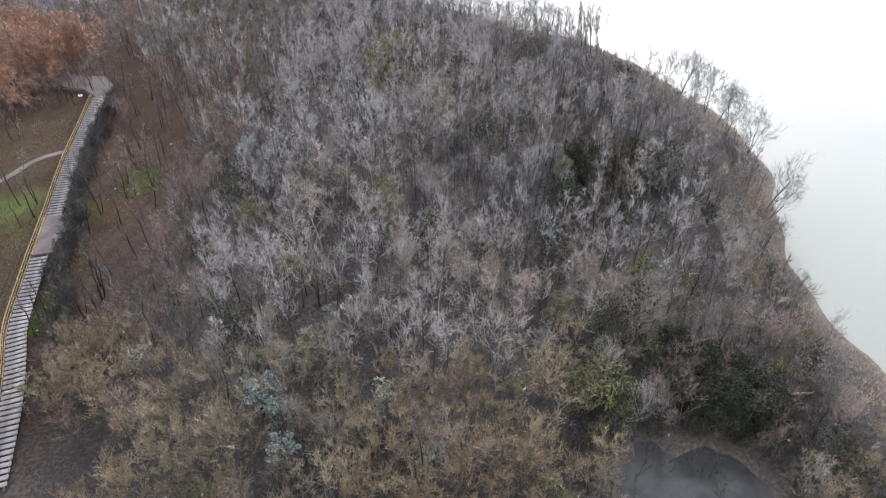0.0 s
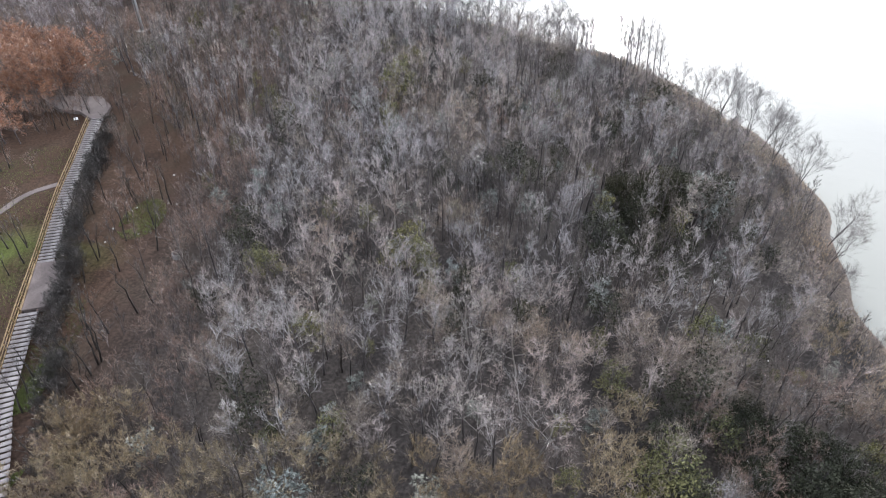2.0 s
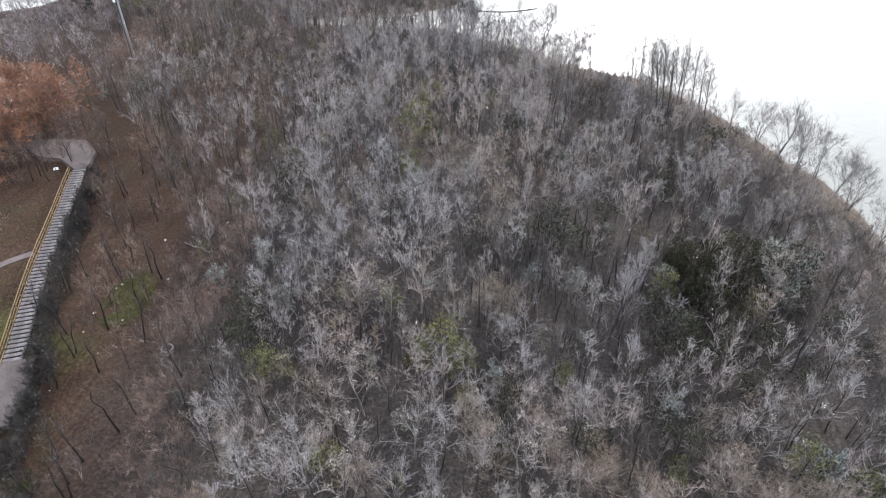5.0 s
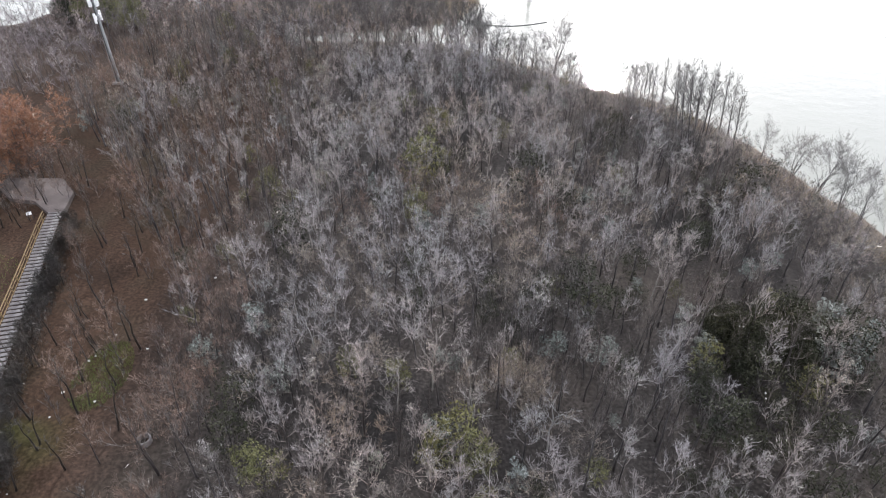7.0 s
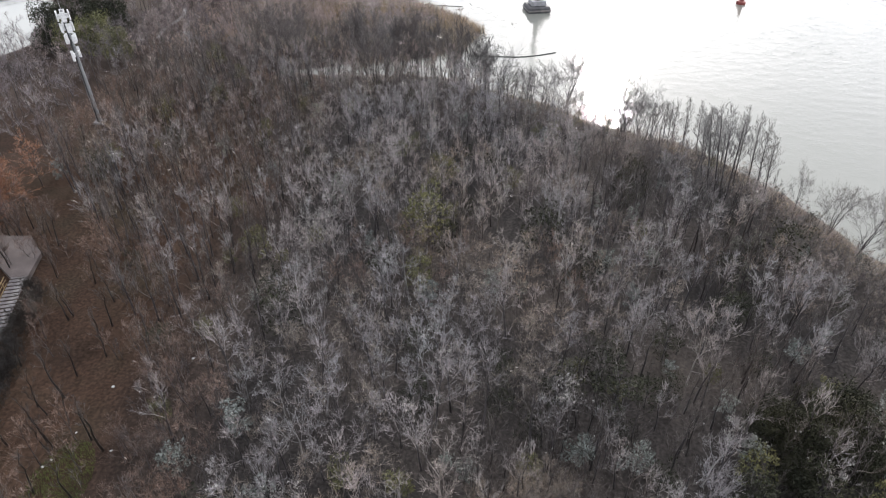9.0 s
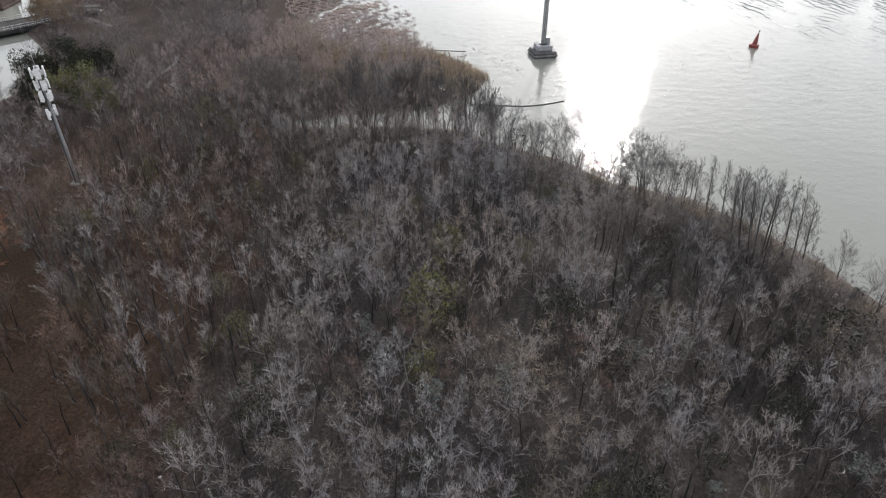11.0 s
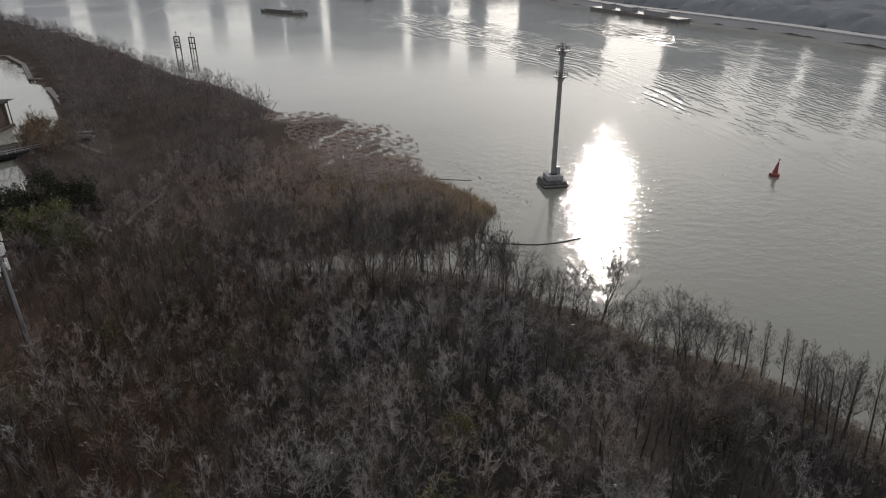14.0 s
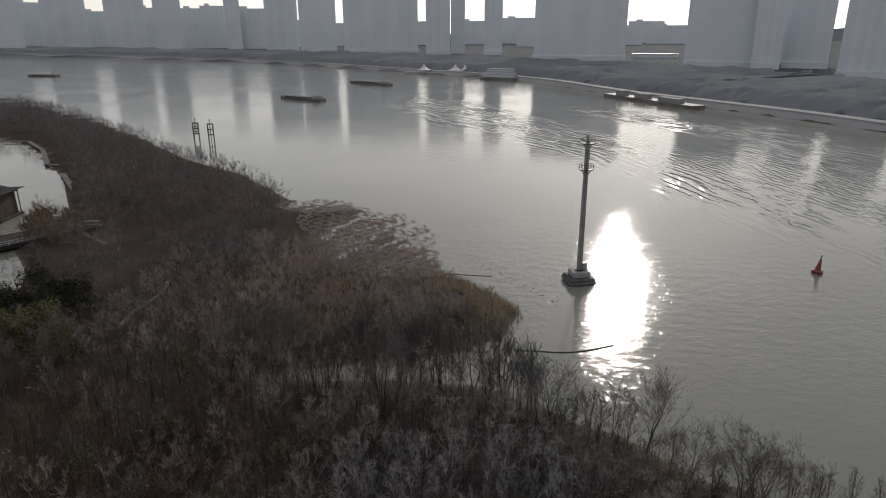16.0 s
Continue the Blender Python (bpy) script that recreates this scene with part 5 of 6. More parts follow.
# ---- river light tower ----
tower = empty("light_tower", Matrix.Translation((9.9, 218.6, 0)) @ Matrix.Rotation(radians(12), 4, "Z"), "tall dark steel river light tower on a concrete caisson", "tower")
caisson = part("caisson", box(B(), -2.9, 2.9, -2.7, 2.7, -3.0, 1.5, 0.35), MAT["roof_tile"], tower, "dark wet concrete caisson")
part("fender", box(B(), -3.02, 3.02, -2.82, 2.82, 0.35, 0.75, 0.1), MAT["hull"], tower, "dark fender band")
part("upper_block", box(B(), -1.9, 1.9, -1.7, 1.7, 1.49, 2.7, 0.12), MAT["stone"], tower)
part("cabinet", box(B(), 0.5, 1.5, -0.5, 0.5, 2.69, 4.4, 0.05), MAT["steel"], tower)
part("base_flange", cyl(B(), (0, 0, 2.69), (0, 0, 3.0), 0.95, n=16), MAT["dark_steel"], tower)
part("column", cyl(B(), (0, 0, 2.9), (0, 0, 31.0), 0.62, 0.46, 18), MAT["steel"], tower)
for z, w in ((24.8, 1.55), (30.2, 1.5)):
    plat = part("platform", cyl(B(), (0, 0, z), (0, 0, z + 0.18), w, n=16), MAT["dark_steel"], tower)
    for zz in (0.6, 1.15):
        bm = B()
        for k in range(16):
            a0, a1 = k * 6.2832 / 16, (k + 1) * 6.2832 / 16
            cyl(bm, (w * 0.97 * math.cos(a0), w * 0.97 * math.sin(a0), z + zz), (w * 0.97 * math.cos(a1), w * 0.97 * math.sin(a1), z + zz), 0.05, n=5)
        part("guard_rail", bm, MAT["dark_steel"], plat)
    for k in range(10):
        a = k * 0.62832
        part("stanchion", cyl(B(), (w * 0.97 * math.cos(a), w * 0.97 * math.sin(a), z + 0.1), (w * 0.97 * math.cos(a), w * 0.97 * math.sin(a), z + 1.2), 0.05, n=5), MAT["dark_steel"], plat)
    for k in range(4):
        a = k * 1.5708 + 0.4
        part("bracket", cyl(B(), (0.5 * math.cos(a), 0.5 * math.sin(a), z - 1.0), (w * 0.9 * math.cos(a), w * 0.9 * math.sin(a), z + 0.02), 0.06, n=5), MAT["dark_steel"], plat)
part("lantern", cyl(cyl(B(), (0, 0, 30.9), (0, 0, 31.9), 0.3, n=12), (0, 0, 31.9), (0, 0, 32.2), 0.36, 0.05, 12), MAT["steel"], tower)
part("aerial", cyl(B(), (0.7, 0.3, 30.3), (0.7, 0.3, 33.0), 0.035, n=5), MAT["dark_steel"], tower)
part("aerial", cyl(B(), (-0.6, -0.3, 30.3), (-0.6, -0.3, 32.6), 0.035, n=5), MAT["dark_steel"], tower)
part("ladder", box(box(B(), -0.25, -0.2, -0.72, -0.66, 2.9, 30.2), 0.2, 0.25, -0.72, -0.66, 2.9, 30.2), MAT["dark_steel"], tower)

# ---- red buoy ----
buoy = empty("channel_buoy", Matrix.Translation((64.4, 226.0, 0)) @ Euler((0.05, 0.09, 0)).to_matrix().to_4x4() @ Matrix.Scale(0.88, 4), "weathered red conical channel buoy floating on the river", "buoy")
part("float", cyl(cyl(B(), (0, 0, -0.8), (0, 0, 0.75), 1.35, n=24), (0, 0, 0.75), (0, 0, 0.95), 1.35, 1.0, 24), MAT["red_paint"], buoy)
part("cone", cyl(B(), (0, 0, 0.93), (0, 0, 3.7), 0.72, 0.26, 16), MAT["red_paint"], buoy)
part("lamp", cyl(cyl(B(), (0, 0, 3.7), (0, 0, 4.0), 0.2, n=10), (0, 0, 4.0), (0, 0, 4.15), 0.22, 0.05, 10), MAT["dark_steel"], buoy)
part("topmark_stem", cyl(B(), (0, 0, 4.1), (0, 0, 4.5), 0.04, n=6), MAT["dark_steel"], buoy)
part("topmark", cyl(B(), (0, 0, 4.45), (0, 0, 4.85), 0.2, n=10), MAT["dark_steel"], buoy)

# ---- two mooring marks ----
for nm, x, y, h, discs in (("A", -153.1, 407.5, 8.9, True), ("B", -144.9, 405.8, 8.7, False)):
    mk = empty("mooring_mark", Matrix.Translation((x, y, 0)) @ Matrix.Rotation(0.3, 4, "Z"),
               "dark steel mooring frame with round white signs" if discs else "dark steel mooring frame standing in shallow water", "river mark", "mooring marks")
    for sx in (-1.25, 1.25):
        for sy in (-0.9, 0.9):
            part("pile", cyl(B(), (sx, sy, -2), (sx, sy, h), 0.22, n=8), MAT["dark_steel"], mk)
    for z in (h - 0.3, h - 3.0, h - 5.6):
        bm = B()
        for sy in (-0.9, 0.9):
            cyl(bm, (-1.3, sy, z), (1.3, sy, z), 0.16, n=6)
        for sx in (-1.25, 1.25):
            cyl(bm, (sx, -0.9, z), (sx, 0.9, z), 0.16, n=6)
        part("cross_beam", bm, MAT["dark_steel"], mk)
    part("deck", box(B(), -1.4, 1.4, -1.05, 1.05, h - 0.12, h + 0.05), MAT["dark_steel"], mk)
    part("lamp_post", cyl(B(), (0, 0, h), (0, 0, h + 1.8), 0.12, n=6), MAT["dark_steel"], mk)
    part("lamp", cyl(B(), (0, 0, h + 1.6), (0, 0, h + 2.1), 0.35, n=8), MAT["dark_steel"], mk)
    if discs:
        for z in (h - 1.6, h - 4.3):
            bm = cyl(B(), (0, -1.12, z), (0, -1.22, z), 0.95, n=20)
            d = part("disc", bm, MAT["white_panel"], mk, "round white sign")
            part("disc_mark", cyl(B(), (0, -1.22, z), (0, -1.27, z), 0.45, n=16), MAT["dark_steel"], d)
    else:
        part("mid_pile", cyl(B(), (0, -0.9, -2), (0, -0.9, h), 0.18, n=8), MAT["dark_steel"], mk)

# ---- boom, floats and flotsam ----
boom = empty("floating_boom", Matrix(), "dark floating boom drifting off the bank", "boom")
pts = smooth([(-8, 186.2), (-2.7, 185.7), (2.6, 185.2), (7, 186.3), (11.3, 188.4)], 2)
for (x0, y0), (x1, y1) in zip(pts, pts[1:]):
    part("boom_section", cyl(B(), (x0, y0, 0.06), (x1, y1, 0.06), 0.12, n=6), MAT["dark_steel"], boom)
bm = B()
pts = [(-20.4, 222.5), (-14, 221.6), (-9, 221)]
for (x0, y0), (x1, y1) in zip(pts, pts[1:]):
    cyl(bm, (x0, y0, 0.03), (x1, y1, 0.03), 0.1, n=5)
tagged(part("mooring_rope", bm, MAT["hull"], None), "thin dark rope floating out from the reeds", "rope")
r = random.Random(9)
fl = bpy.data.meshes.new("net_float")
bm = B()
bmesh.ops.create_icosphere(bm, subdivisions=1, radius=0.22)
bmesh.ops.scale(bm, vec=(1.5, 1, 0.7), verts=bm.verts)
bm.to_mesh(fl)
bm.free()
fl.materials.append(MAT["hull"])
for k in range(56):
    f = k / 55
    x, y = -14.5 + 19 * f + r.uniform(-0.9, 0.9), 236 - 31 * f + r.uniform(-1.6, 1.6)
    ob = tagged(new("net_float", fl), "small dark net float on the water", "float", "net floats")
    ob.matrix_basis = Matrix.Translation((x, y, 0.02)) @ Matrix.Rotation(r.uniform(0, 3), 4, "Z") @ Matrix.Scale(r.uniform(0.25, 0.6), 4)

# ---- pond, bridge, pavilion ----
bridge = empty("footbridge", Matrix.Translation((-129.5, 241.5, 0)) @ Matrix.Rotation(radians(231), 4, "Z"), "flat concrete footbridge with a pale railing over the pond", "bridge")
part("deck", box(B(), -9, 70, -5.0, 5.0, 1.25, 1.65, 0.05), MAT["dark_deck"], bridge)
part("edge_beam", box(B(), -9, 70, 5.0, 5.3, 0.75, 1.75, 0.03), MAT["dark_deck"], bridge)
part("edge_beam", box(B(), -9, 70, -5.3, -5.0, 0.75, 1.75, 0.03), MAT["dark_deck"], bridge)
for k in range(6):
    part("pier", box(B(), 2 + k * 12, 3.2 + k * 12, -4.6, 4.6, -2.0, 1.25, 0.05), MAT["stone"], bridge)
for sy in (-5.15, 5.15):
    part("hand_rail", box(box(B(), -8.5, 70, sy - 0.06, sy + 0.06, 2.68, 2.8, 0.01), -8.5, 70, sy - 0.04, sy + 0.04, 2.15, 2.25), MAT["plaster"], bridge)
    bm0 = box(B(), -0.07, 0.07, -0.07, 0.07, 1.7, 2.85, 0.01)
    first = part("rail_post", bm0, MAT["plaster"], bridge, m=Matrix.Translation((-8.5, sy, 0)))
    for k in range(1, 40):
        c = new("rail_post", first.data)
        c.parent = bridge
        c.matrix_basis = Matrix.Translation((-8.5 + 2 * k, sy, 0))


def pavilion(x, y, turn, L, W, eave, label):
    """A pavilion on posts over the water with a dark hipped, upswept tile roof."""
    h = empty("pavilion", Matrix.Translation((x, y, 0)) @ Matrix.Rotation(radians(turn), 4, "Z"), label, "pavilion", "pavilions by the pond")
    part("platform", box(B(), -L / 2, L / 2, -W / 2, W / 2, -1.6, 0.8, 0.05), MAT["dark_wood"], h)
    for sx in (-1, -0.33, 0.33, 1):
        for sy in (-1, 1):
            part("post", cyl(B(), (sx * (L / 2 - 0.4), sy * (W / 2 - 0.4), -1.8), (sx * (L / 2 - 0.4), sy * (W / 2 - 0.4), eave), 0.16, n=10), MAT["dark_wood"], h)
    wall = part("wall", box(B(), -L / 2 + 0.9, L / 2 - 0.9, -W / 2 + 0.9, W / 2 - 0.9, 0.79, eave - 0.1), MAT["dark_wood"], h)
    for k in range(5):
        xx = -L / 2 + 1.6 + k * (L - 3.2) / 5
        for sy in (-1, 1):
            part("window", box(B(), xx, xx + (L - 3.2) / 6, sy * (W / 2 - 0.86) - 0.03, sy * (W / 2 - 0.86) + 0.03, eave - 3.0, eave - 1.4), MAT["window"], wall)
            part("window_frame", box(B(), xx - 0.12, xx + (L - 3.2) / 6 + 0.12, sy * (W / 2 - 0.88) - 0.02, sy * (W / 2 - 0.88) + 0.02, eave - 3.15, eave - 1.25), MAT["red_paint"], wall)
    part("lintel", box(B(), -L / 2 + 0.2, L / 2 - 0.2, -W / 2 + 0.2, W / 2 - 0.2, eave - 0.35, eave - 0.05, 0.03), MAT["dark_wood"], h)
    bm = B()
    o = 1.3
    rows = []
    for f, z in ((1.0, 0.0), (0.72, 0.45), (0.45, 1.15), (0.16, 2.2), (0.0, 2.9)):
        a, b = L / 2 - W * 0.28 + (W * 0.28 + o) * f, (W / 2 + o) * f + 0.05
        lift = 0.5 * max(f - 0.7, 0) / 0.3
        rows.append([bm.verts.new(v) for v in ((-a, -b, eave + z + lift), (0, -b, eave + z), (a, -b, eave + z + lift), (a, b, eave + z + lift), (0, b, eave + z), (-a, b, eave + z + lift))])
    for p, q in zip(rows, rows[1:]):
        for k in range(6):
            bm.faces.new((p[k], p[(k + 1) % 6], q[(k + 1) % 6], q[k]))
    bm.faces.new(rows[-1])
    bmesh.ops.solidify(bm, geom=bm.faces[:], thickness=0.18)
    roof = part("roof", bm, MAT["roof_tile"], h)
    part("ridge", box(B(), -L / 2 + W * 0.25, L / 2 - W * 0.25, -0.15, 0.15, eave + 2.85, eave + 3.2, 0.05), MAT["roof_tile"], roof)
    return h


pavilion(-158, 263, 4, 18, 11, 7.6, "dark-roofed timber pavilion standing over the pond")
# zigzag pond walk
for pts in ([(-246, 397), (-234, 397), (-211, 373), (-187, 339), (-182, 339)], [(-170, 322), (-149, 295), (-144, 296)], [(-198, 375), (-175, 353)]):
    zz = empty("pond_walk", Matrix(), "narrow timber walk along the pond's edge", "walkway", kind="structure")
    for (x0, y0), (x1, y1) in zip(pts, pts[1:]):
        L, a = math.dist((x0, y0), (x1, y1)), math.atan2(y1 - y0, x1 - x0)
        m = Matrix.Translation(((x0 + x1) / 2, (y0 + y1) / 2, 0)) @ Matrix.Rotation(a, 4, "Z")
        part("deck", box(B(), -L / 2 - 0.7, L / 2 + 0.7, -1.0, 1.0, 0.75, 0.95, 0.03), MAT["board"], zz, m=m)
        bm = B()
        k = -L / 2
        while k < L / 2:
            for sy in (-0.85, 0.85):
                box(bm, k, k + 0.2, sy - 0.1, sy + 0.1, -1.6, 0.76)
            k += 3.0
        part("piles", bm, MAT["dark_wood"], zz, m=m)
# parked cart
cart = empty("parked_cart", Matrix.Translation((-115.5, 248.2, gz(-115.5, 248.2))) @ Matrix.Rotation(0.15, 4, "Z"), "dark open sightseeing cart with a flat roof, parked", "cart")
part("body", box(box(B(), -2.1, 2.1, -0.8, 0.8, 0.35, 0.95, 0.12), -1.9, 1.2, -0.75, 0.75, 0.95, 1.15, 0.05), MAT["hull"], cart)
part("roof", box(B(), -2.0, 1.9, -0.85, 0.85, 2.0, 2.12, 0.05), MAT["hull"], cart)
for sx in (-1.8, 0, 1.7):
    for sy in (-0.75, 0.75):
        part("roof_post", cyl(B(), (sx, sy, 0.9), (sx, sy, 2.02), 0.04, n=6), MAT["dark_steel"], cart)
for sx in (-1.3, 1.4):
    for sy in (-0.8, 0.8):
        w = part("wheel", cyl(B(), (sx, sy - 0.1, 0.33), (sx, sy + 0.1, 0.33), 0.33, n=16), MAT["hull"], cart)
        part("rim", cyl(B(), (sx, sy - 0.11, 0.33), (sx, sy + 0.11, 0.33), 0.17, n=10), MAT["steel"], w)

# ---- barges ----
def barge(x0, y0, x1, y1, wide, label):
    L, a = math.dist((x0, y0), (x1, y1)), math.atan2(y1 - y0, x1 - x0)
    b = empty("river_barge", Matrix.Translation(((x0 + x1) / 2, (y0 + y1) / 2, 0)) @ Matrix.Rotation(a, 4, "Z"), label, "barge", "river barges")
    bm = B()
    rows = []
    for f, w, up in ((-0.5, 0.75, 0.3), (-0.42, 1.0, 0), (0.3, 1.0, 0), (0.43, 0.8, 0.5), (0.5, 0.15, 1.3)):
        rows.append([bm.verts.new((L * f, s * wide / 2 * w, z)) for s, z in ((-0.8, -1.5), (-1, 1.5 + up), (1, 1.5 + up), (0.8, -1.5))])
    for p, q in zip(rows, rows[1:]):
        for k in range(4):
            bm.faces.new((p[k], q[k], q[(k + 1) % 4], p[(k + 1) % 4]))
    bm.faces.new(rows[0])
    bm.faces.new(rows[-1][::-1])
    bmesh.ops.recalc_face_normals(bm, faces=bm.faces)
    part("hull", bm, MAT["hull"], b)
    part("hatch_coaming", box(B(), -0.22 * L, 0.34 * L, -wide * 0.4, wide * 0.4, 1.45, 2.3, 0.1), MAT["dark_steel"], b)
    bm = B()
    for k in range(6):
        u = (-0.2 + 0.52 * k / 5.5) * L
        box(bm, u, u + 0.07 * L, -wide * 0.36, wide * 0.36, 2.25, 2.7 + 0.25 * (k % 2), 0.2)
    part("cargo", bm, MAT["stone"], b)
    house = part("deckhouse", box(B(), -0.44 * L, -0.31 * L, -wide * 0.36, wide * 0.36, 1.5, 3.2, 0.1), MAT["stone"], b, "pale deckhouse")
    part("wheelhouse", box(B(), -0.41 * L, -0.33 * L, -wide * 0.27, wide * 0.27, 3.19, 4.9, 0.1), MAT["stone"], b)
    part("windows", box(B(), -0.412 * L, -0.328 * L, -wide * 0.272, wide * 0.272, 3.7, 4.5), MAT["window"], b)
    part("flag_mast", cyl(B(), (-0.37 * L, 0, 4.8), (-0.37 * L, 0, 7.5), 0.1, n=6), MAT["dark_steel"], b)


barge(-131.5, 600, -173, 628, 9, "low dark cargo barge under way on the river")
barge(-98, 758, -146, 797, 10, "long dark laden barge heading upriver")
barge(-530, 893, -572, 898, 10, "dark cargo barge on the far reach of the river")

# ---- far bank ----
bm = B()
rows = []
fb = smooth(FAR_BANK, 2)
for i, (x, y) in enumerate(fb):
    x0, y0 = fb[max(i - 1, 0)]
    x1, y1 = fb[min(i + 1, len(fb) - 1)]
    a = math.atan2(y1 - y0, x1 - x0)
    nx, ny = -math.sin(a), math.cos(a)
    rows.append([bm.verts.new((x + nx * o, y + ny * o, z)) for o, z in ((-3, -1.5), (3, 3.2), (3, 4.3), (3.8, 4.3), (3.8, 4.1), (14, 4.15), (14, 2))])
for p, q in zip(rows, rows[1:]):
    for k in range(6):
        bm.faces.new((p[k], q[k], q[k + 1], p[k + 1]))
bmesh.ops.recalc_face_normals(bm, faces=bm.faces)
tagged(part("embankment", bm, MAT["stone"], None), "pale stone embankment wall along the far shore", "embankment", kind="structure")


def tower_block(az, dist, wide, deep, tall, mat, floors, bays, label, turn=0.0):
    """A high apartment block: wall with piers, floor bands, window bays and roof structures."""
    x, y = CX + dist * math.sin(radians(az)), CY + dist * math.cos(radians(az))
    b = empty("apartment_tower", Matrix.Translation((x, y, 3.5)) @ Matrix.Rotation(radians(-az + turn), 4, "Z"), label, "apartment building", "towers across the river")
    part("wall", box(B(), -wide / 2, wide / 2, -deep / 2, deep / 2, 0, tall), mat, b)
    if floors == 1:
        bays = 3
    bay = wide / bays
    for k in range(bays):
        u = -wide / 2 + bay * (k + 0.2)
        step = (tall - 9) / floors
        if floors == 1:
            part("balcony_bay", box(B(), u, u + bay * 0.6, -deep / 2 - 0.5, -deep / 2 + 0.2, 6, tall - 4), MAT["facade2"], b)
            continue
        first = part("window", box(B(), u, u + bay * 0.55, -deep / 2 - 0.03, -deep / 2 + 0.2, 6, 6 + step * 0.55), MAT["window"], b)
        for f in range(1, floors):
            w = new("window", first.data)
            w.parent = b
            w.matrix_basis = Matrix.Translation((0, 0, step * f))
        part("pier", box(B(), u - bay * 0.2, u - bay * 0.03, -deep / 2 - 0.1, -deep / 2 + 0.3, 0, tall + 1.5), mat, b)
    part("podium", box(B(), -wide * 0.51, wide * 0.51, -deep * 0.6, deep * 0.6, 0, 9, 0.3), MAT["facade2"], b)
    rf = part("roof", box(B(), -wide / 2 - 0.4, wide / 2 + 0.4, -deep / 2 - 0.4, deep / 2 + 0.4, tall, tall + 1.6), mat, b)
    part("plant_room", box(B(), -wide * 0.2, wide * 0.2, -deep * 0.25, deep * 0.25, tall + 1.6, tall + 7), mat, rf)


CX, CY = -13.5, 86.0
F1, F2 = MAT["facade"], MAT["facade2"]
T = "hazy grey high-rise apartment tower across the river"
SKYLINE = [  # azimuth from, to, distance, height
    (-37.5, -34.3, 2150, 190), (-33.0, -30.1, 2250, 190), (-28.9, -26.1, 2050, 190), (-25.5, -23.5, 2000, 200), (-20.3, -19.1, 2050, 180), (-17.2, -14.6, 1750, 190), (-14.5, -11.5, 1700, 190),
    (-10.9, -4.7, 1560, 180), (-4.05, -2.0, 1450, 170), (-1.95, -0.75, 1520, 175), (0.85, 2.4, 1400, 170), (5.05, 12.5, 1150, 150), (17.1, 22.0, 980, 130), (22.05, 24.05, 960, 100),
    (24.2, 27.25, 1000, 130), (27.9, 32.0, 800, 110), (33, 37, 780, 110)]
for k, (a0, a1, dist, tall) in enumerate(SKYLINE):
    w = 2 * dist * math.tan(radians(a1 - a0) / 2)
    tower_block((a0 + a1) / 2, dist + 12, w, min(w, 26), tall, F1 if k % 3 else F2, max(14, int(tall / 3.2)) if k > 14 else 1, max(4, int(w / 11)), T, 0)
# lower blocks between and behind the towers
r = random.Random(21)
for k, (az, dist, w, tall) in enumerate([(-33.7, 2400, 90, 132), (-29.5, 2500, 90, 112), (-25.8, 2300, 60, 118), (-22.6, 2250, 90, 116), (-21.2, 2250, 70, 124), (-18.2, 2100, 110, 112), (-16.5, 2300, 160, 84), (-12.7, 2450, 200, 76),
                                        (-5, 2500, 200, 82), (0, 2600, 160, 84), (3.8, 2700, 160, 96), (14, 2900, 140, 84), (16, 2700, 180, 66), (12.8, 2500, 90, 60), (7.5, 2200, 300, 40), (21.7, 1120, 146, 98)]):
    x, y = CX + dist * math.sin(radians(az)), CY + dist * math.cos(radians(az))
    b = empty("apartment_block", Matrix.Translation((x, y, 3.5)) @ Matrix.Rotation(radians(-az), 4, "Z"), "pale distant block of flats in the haze", "apartment building", "distant blocks")
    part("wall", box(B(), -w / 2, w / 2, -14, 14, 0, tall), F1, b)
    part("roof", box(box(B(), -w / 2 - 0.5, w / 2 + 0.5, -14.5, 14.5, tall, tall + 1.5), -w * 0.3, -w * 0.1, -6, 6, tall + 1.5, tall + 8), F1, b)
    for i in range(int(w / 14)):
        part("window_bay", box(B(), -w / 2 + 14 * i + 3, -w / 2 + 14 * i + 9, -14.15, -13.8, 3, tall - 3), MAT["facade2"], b)
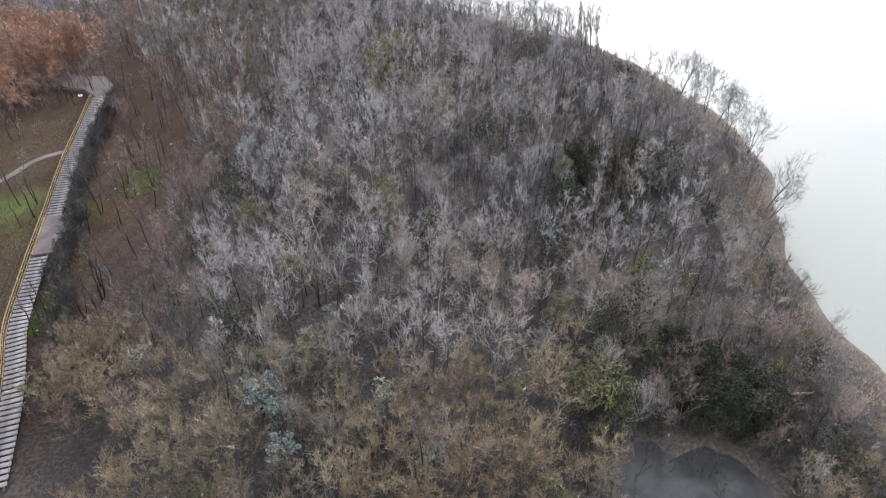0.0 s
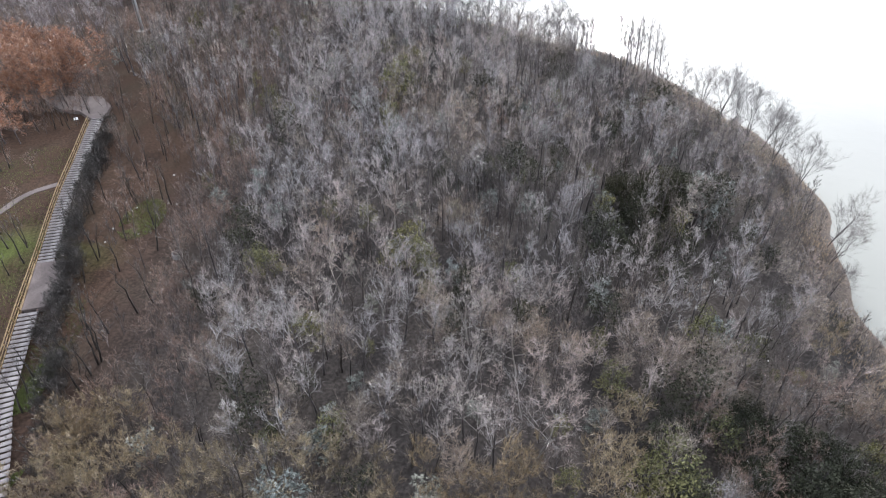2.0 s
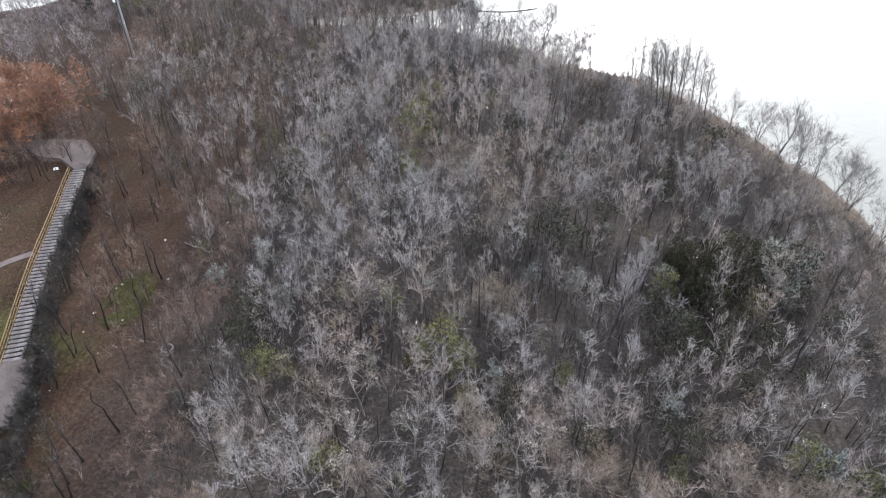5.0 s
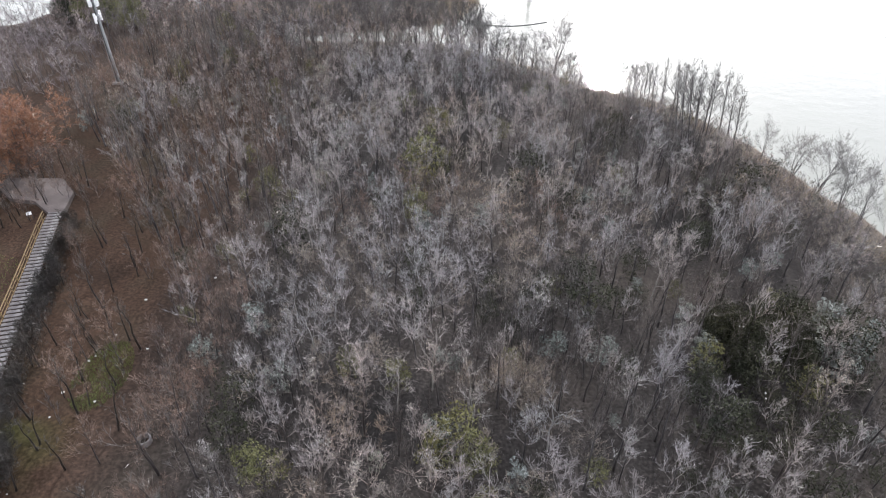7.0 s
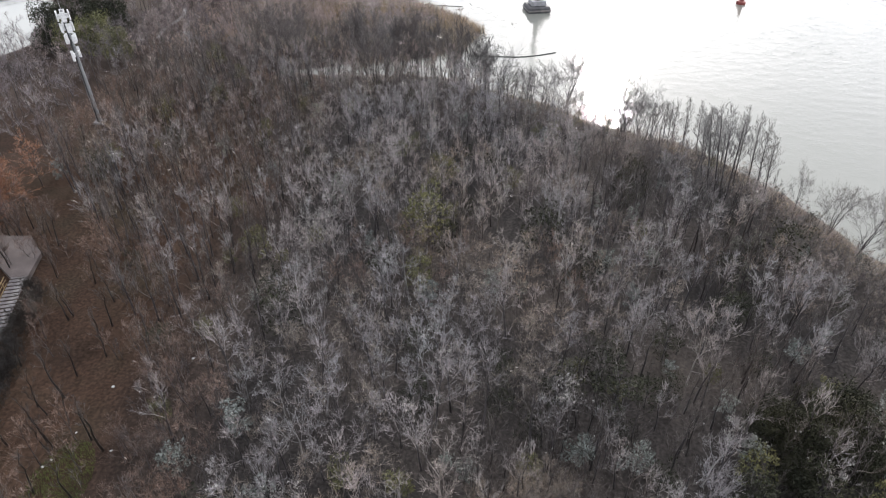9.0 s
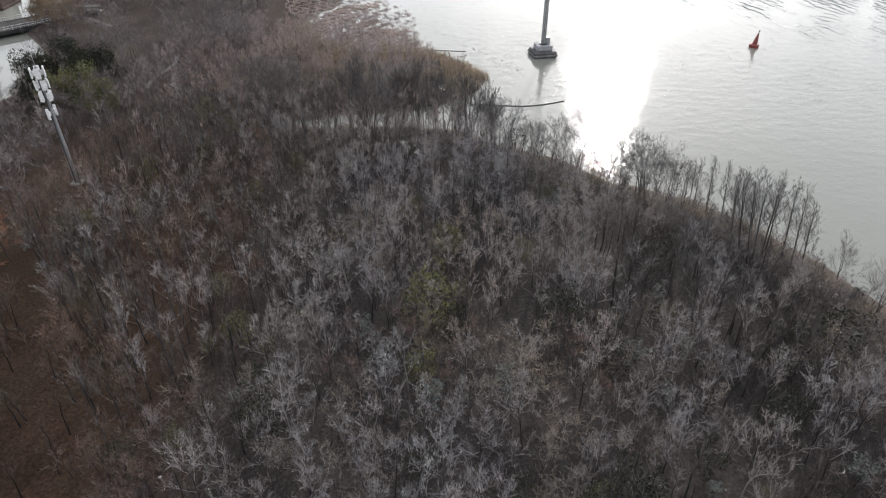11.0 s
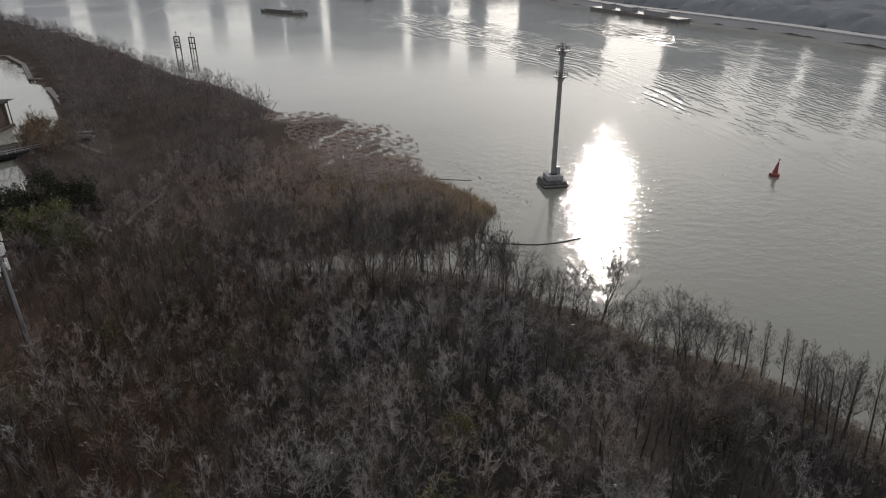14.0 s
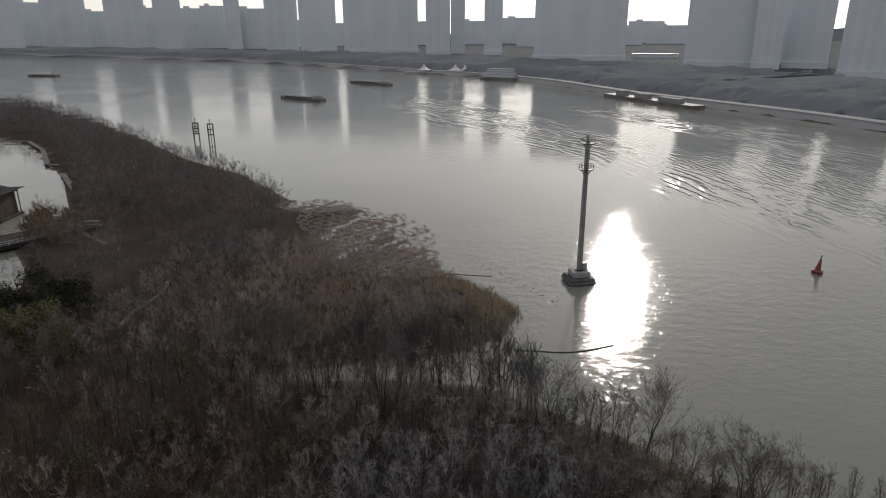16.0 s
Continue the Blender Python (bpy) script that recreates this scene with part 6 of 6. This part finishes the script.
# woods behind the promenade
far_belt = []
pts = fb
for i, (x, y) in enumerate(pts[:-1]):
    x1, y1 = pts[i + 1]
    L = math.dist((x, y), (x1, y1))
    a = math.atan2(y1 - y, x1 - x)
    for k in range(int(L / 5)):
        for o in (20, 34, 52, 80, 125):
            f = rng.random()
            off = o + rng.uniform(-6, 6)
            px, py = x + (x1 - x) * f - math.sin(a) * off, y + (y1 - y) * f + math.cos(a) * off
            if y > 330:
                far_belt.append((px, py, rng.uniform(0.8, 1.5) + o / 48))
def belt(rows, line):
    """Far woods: a lumpy canopy that follows the bank, with a fringe of loose leaves, too far off to tell trees apart."""
    pts, s0 = [], 0.0
    total = sum(math.dist(p, q) for p, q in zip(line, line[1:]))
    while s0 < total - 5:
        x, y, a = along(line, s0)
        if y > 330:
            pts.append((x, y, a))
        s0 += 5.0 if y < 1100 else 10.0
    offs = np.array([17, 19, 23, 28, 34, 41, 49, 58, 70, 85, 105, 130, 165, 200], float)
    r = np.random.RandomState(31)
    base = np.array(pts)
    X = base[:, :1] - np.sin(base[:, 2:3]) * offs + r.normal(0, 1.2, (len(base), len(offs)))
    Y = base[:, 1:2] + np.cos(base[:, 2:3]) * offs + r.normal(0, 1.2, (len(base), len(offs)))
    Z = 3.5 + np.clip((offs - 17) / 12, 0, 1) * (7.5 + offs * 0.012) + np.clip((offs - 17) / 8, 0, 1) * (r.normal(0, 1.3, X.shape) + 1.6 * wobble(np.stack([X.ravel(), Y.ravel()], 1), 0.05, 6).reshape(X.shape))
    nx = len(offs)
    i = (np.arange(len(base) - 1)[:, None] * nx + np.arange(nx - 1)).ravel()
    F = np.concatenate([np.stack([i, i + 1, i + nx + 1], 1), np.stack([i, i + nx + 1, i + nx], 1)])
    V = np.stack([X.ravel(), Y.ravel(), Z.ravel()], 1)
    c = np.array([(x, y, 7.5 + 2.0 * q, 2.6 * q) for x, y, q in rows])
    V2, F2 = leaf_cloud(c, len(c) * 30, 0.4, 31, 0.9)
    me = tri_mesh("far_bank_trees", np.concatenate([V, V2]), np.concatenate([F, F2 + len(V)]), [MAT["hazed_far_wood"]])
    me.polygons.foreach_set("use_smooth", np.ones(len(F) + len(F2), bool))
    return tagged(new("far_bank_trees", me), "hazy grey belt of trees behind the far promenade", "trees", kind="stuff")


belt(far_belt, fb)
# distant hill line
bm = B()
prev = None
for k in range(61):
    az = -45 + 90 * k / 60
    x, y = CX + 3600 * math.sin(radians(az)), CY + 3600 * math.cos(radians(az))
    h = 40 + 30 * math.sin(k * 0.42) + 16 * math.sin(k * 1.13 + 1)
    cur = [bm.verts.new((x, y, -2)), bm.verts.new((x * 1.03, y * 1.03, max(h, 12))), bm.verts.new((x * 1.12, y * 1.12, -2))]
    if prev:
        for i in range(2):
            bm.faces.new((prev[i], cur[i], cur[i + 1], prev[i + 1]))
    prev = cur
bmesh.ops.recalc_face_normals(bm, faces=bm.faces)
tagged(part("hills", bm, MAT["hazed_far_wood"], None), "faint grey wooded hills on the horizon", "hills", kind="structure")

# riverside pontoon with two white tents, and a moored passenger boat
pont = empty("pontoon", Matrix.Translation((-56, 939, 0)) @ Matrix.Rotation(radians(-16), 4, "Z"), "long floating pontoon with two white peaked tents", "pontoon")
part("deck", box(B(), -46, 46, -7, 7, -1, 2.2, 0.3), MAT["stone"], pont)
for k, (tx, w) in enumerate(((-22, 9), (20, 10), (33, 7))):
    bm = B()
    n = 16
    prof = [(1.0, 5.0), (0.62, 6.0), (0.3, 8.0), (0.08, 11.5), (0.0, 12.4)]
    rws = [[bm.verts.new((tx + w * f * math.cos(i * 6.2832 / n), w * 0.8 * f * math.sin(i * 6.2832 / n), z)) for i in range(n)] for f, z in prof[:-1]]
    for p, q in zip(rws, rws[1:]):
        for i in range(n):
            bm.faces.new((p[i], p[(i + 1) % n], q[(i + 1) % n], q[i]))
    tip = bm.verts.new((tx, 0, prof[-1][1]))
    for i in range(n):
        bm.faces.new((rws[-1][i], rws[-1][(i + 1) % n], tip))
    t = part("tent", bm, MAT["white_panel"], pont, "white peaked tent canopy")
    for i in range(6):
        a = i * 1.0472
        part("tent_pole", cyl(B(), (tx + w * 0.95 * math.cos(a), w * 0.76 * math.sin(a), 2.1), (tx + w * 0.95 * math.cos(a), w * 0.76 * math.sin(a), 5.1), 0.15, n=6), MAT["steel"], t)
boat = empty("passenger_boat", Matrix.Translation((18, 838, 0)) @ Matrix.Rotation(radians(-28), 4, "Z"), "three-deck passenger boat moored at the far bank", "boat")
part("hull", box(B(), -24, 24, -6, 6, -1, 2.6, 0.8), MAT["hull"], boat)
for k in range(3):
    z = 2.6 + 3 * k
    dk = part("deck", box(B(), -22 + 2 * k, 20 - 2 * k, -5.6, 5.6, z, z + 0.4), MAT["stone"], boat)
    part("cabin", box(B(), -20 + 2 * k, 17 - 2 * k, -4.6, 4.6, z + 0.4, z + 3), MAT["facade2"], dk)
    part("windows", box(B(), -19.5 + 2 * k, 16.5 - 2 * k, -4.66, 4.66, z + 1.2, z + 2.3), MAT["window"], dk)
part("roof", box(B(), -16, 14, -5.8, 5.8, 11.6, 12, 0.1), MAT["stone"], boat)
# jetty on the near end of the far bank
jetty = empty("jetty", Matrix.Translation((122, 597, 0)) @ Matrix.Rotation(radians(-66), 4, "Z"), "long low jetty with pale sheds on the far shore", "jetty")
part("deck", box(B(), -52, 52, -6, 6, -1, 2.4, 0.2), MAT["hull"], jetty)
for k, (u, l, h) in enumerate(((-40, 10, 3.4), (-16, 14, 3.0), (12, 22, 2.6))):
    sh = part("shed", box(B(), u, u + l, -3, 3, 2.4, 2.4 + h, 0.1), MAT["stone"], jetty)
    part("shed_roof", box(B(), u - 0.6, u + l + 0.6, -3.6, 3.6, 2.4 + h, 2.7 + h, 0.05), MAT["stone"], sh)
# white roofline far behind
shed = empty("long_shed", Matrix.Translation((CX + 1300 * math.sin(radians(14.9)), CY + 1300 * math.cos(radians(14.9)), 3.5)) @ Matrix.Rotation(radians(-14.9), 4, "Z"), "long low shed with a white roof in the haze", "shed")
part("wall", box(B(), -40, 40, -8, 8, 0, 7), MAT["facade2"], shed)
part("roof", box(B(), -41, 41, -9, 9, 7, 8.2, 0.1), MAT["white_panel"], shed)
# raised road that curves behind the far shore
ribbon("road", [(30, 905), (90, 860), (150, 780), (205, 690), (262, 600)], 14, 5.0, 6.0, MAT["stone"], "pale raised road behind the far bank", "road")

# ---- boards of the walk ----
board_me = bpy.data.meshes.new("board")
bm = box(B(), -0.225, 0.225, -0.93, 0.93, -0.07, 0.0, 0.012)
bm.to_mesh(board_me)
bm.free()
board_me.materials.append(MAT["board"])
s, k = 0.1, 0
while s < TRAIL_LEN and k < 300:
    x, y, a = along(TRAIL, s)
    if math.dist((x, y), PAD_AT) > 4.3:
        b = new("board", board_me)
        b.parent = boardwalk
        b.matrix_basis = Matrix.Translation((x, y, DECK + rng.uniform(-0.006, 0.006))) @ Matrix.Rotation(a + rng.uniform(-0.012, 0.012), 4, "Z")
    s += 0.66
    k += 1
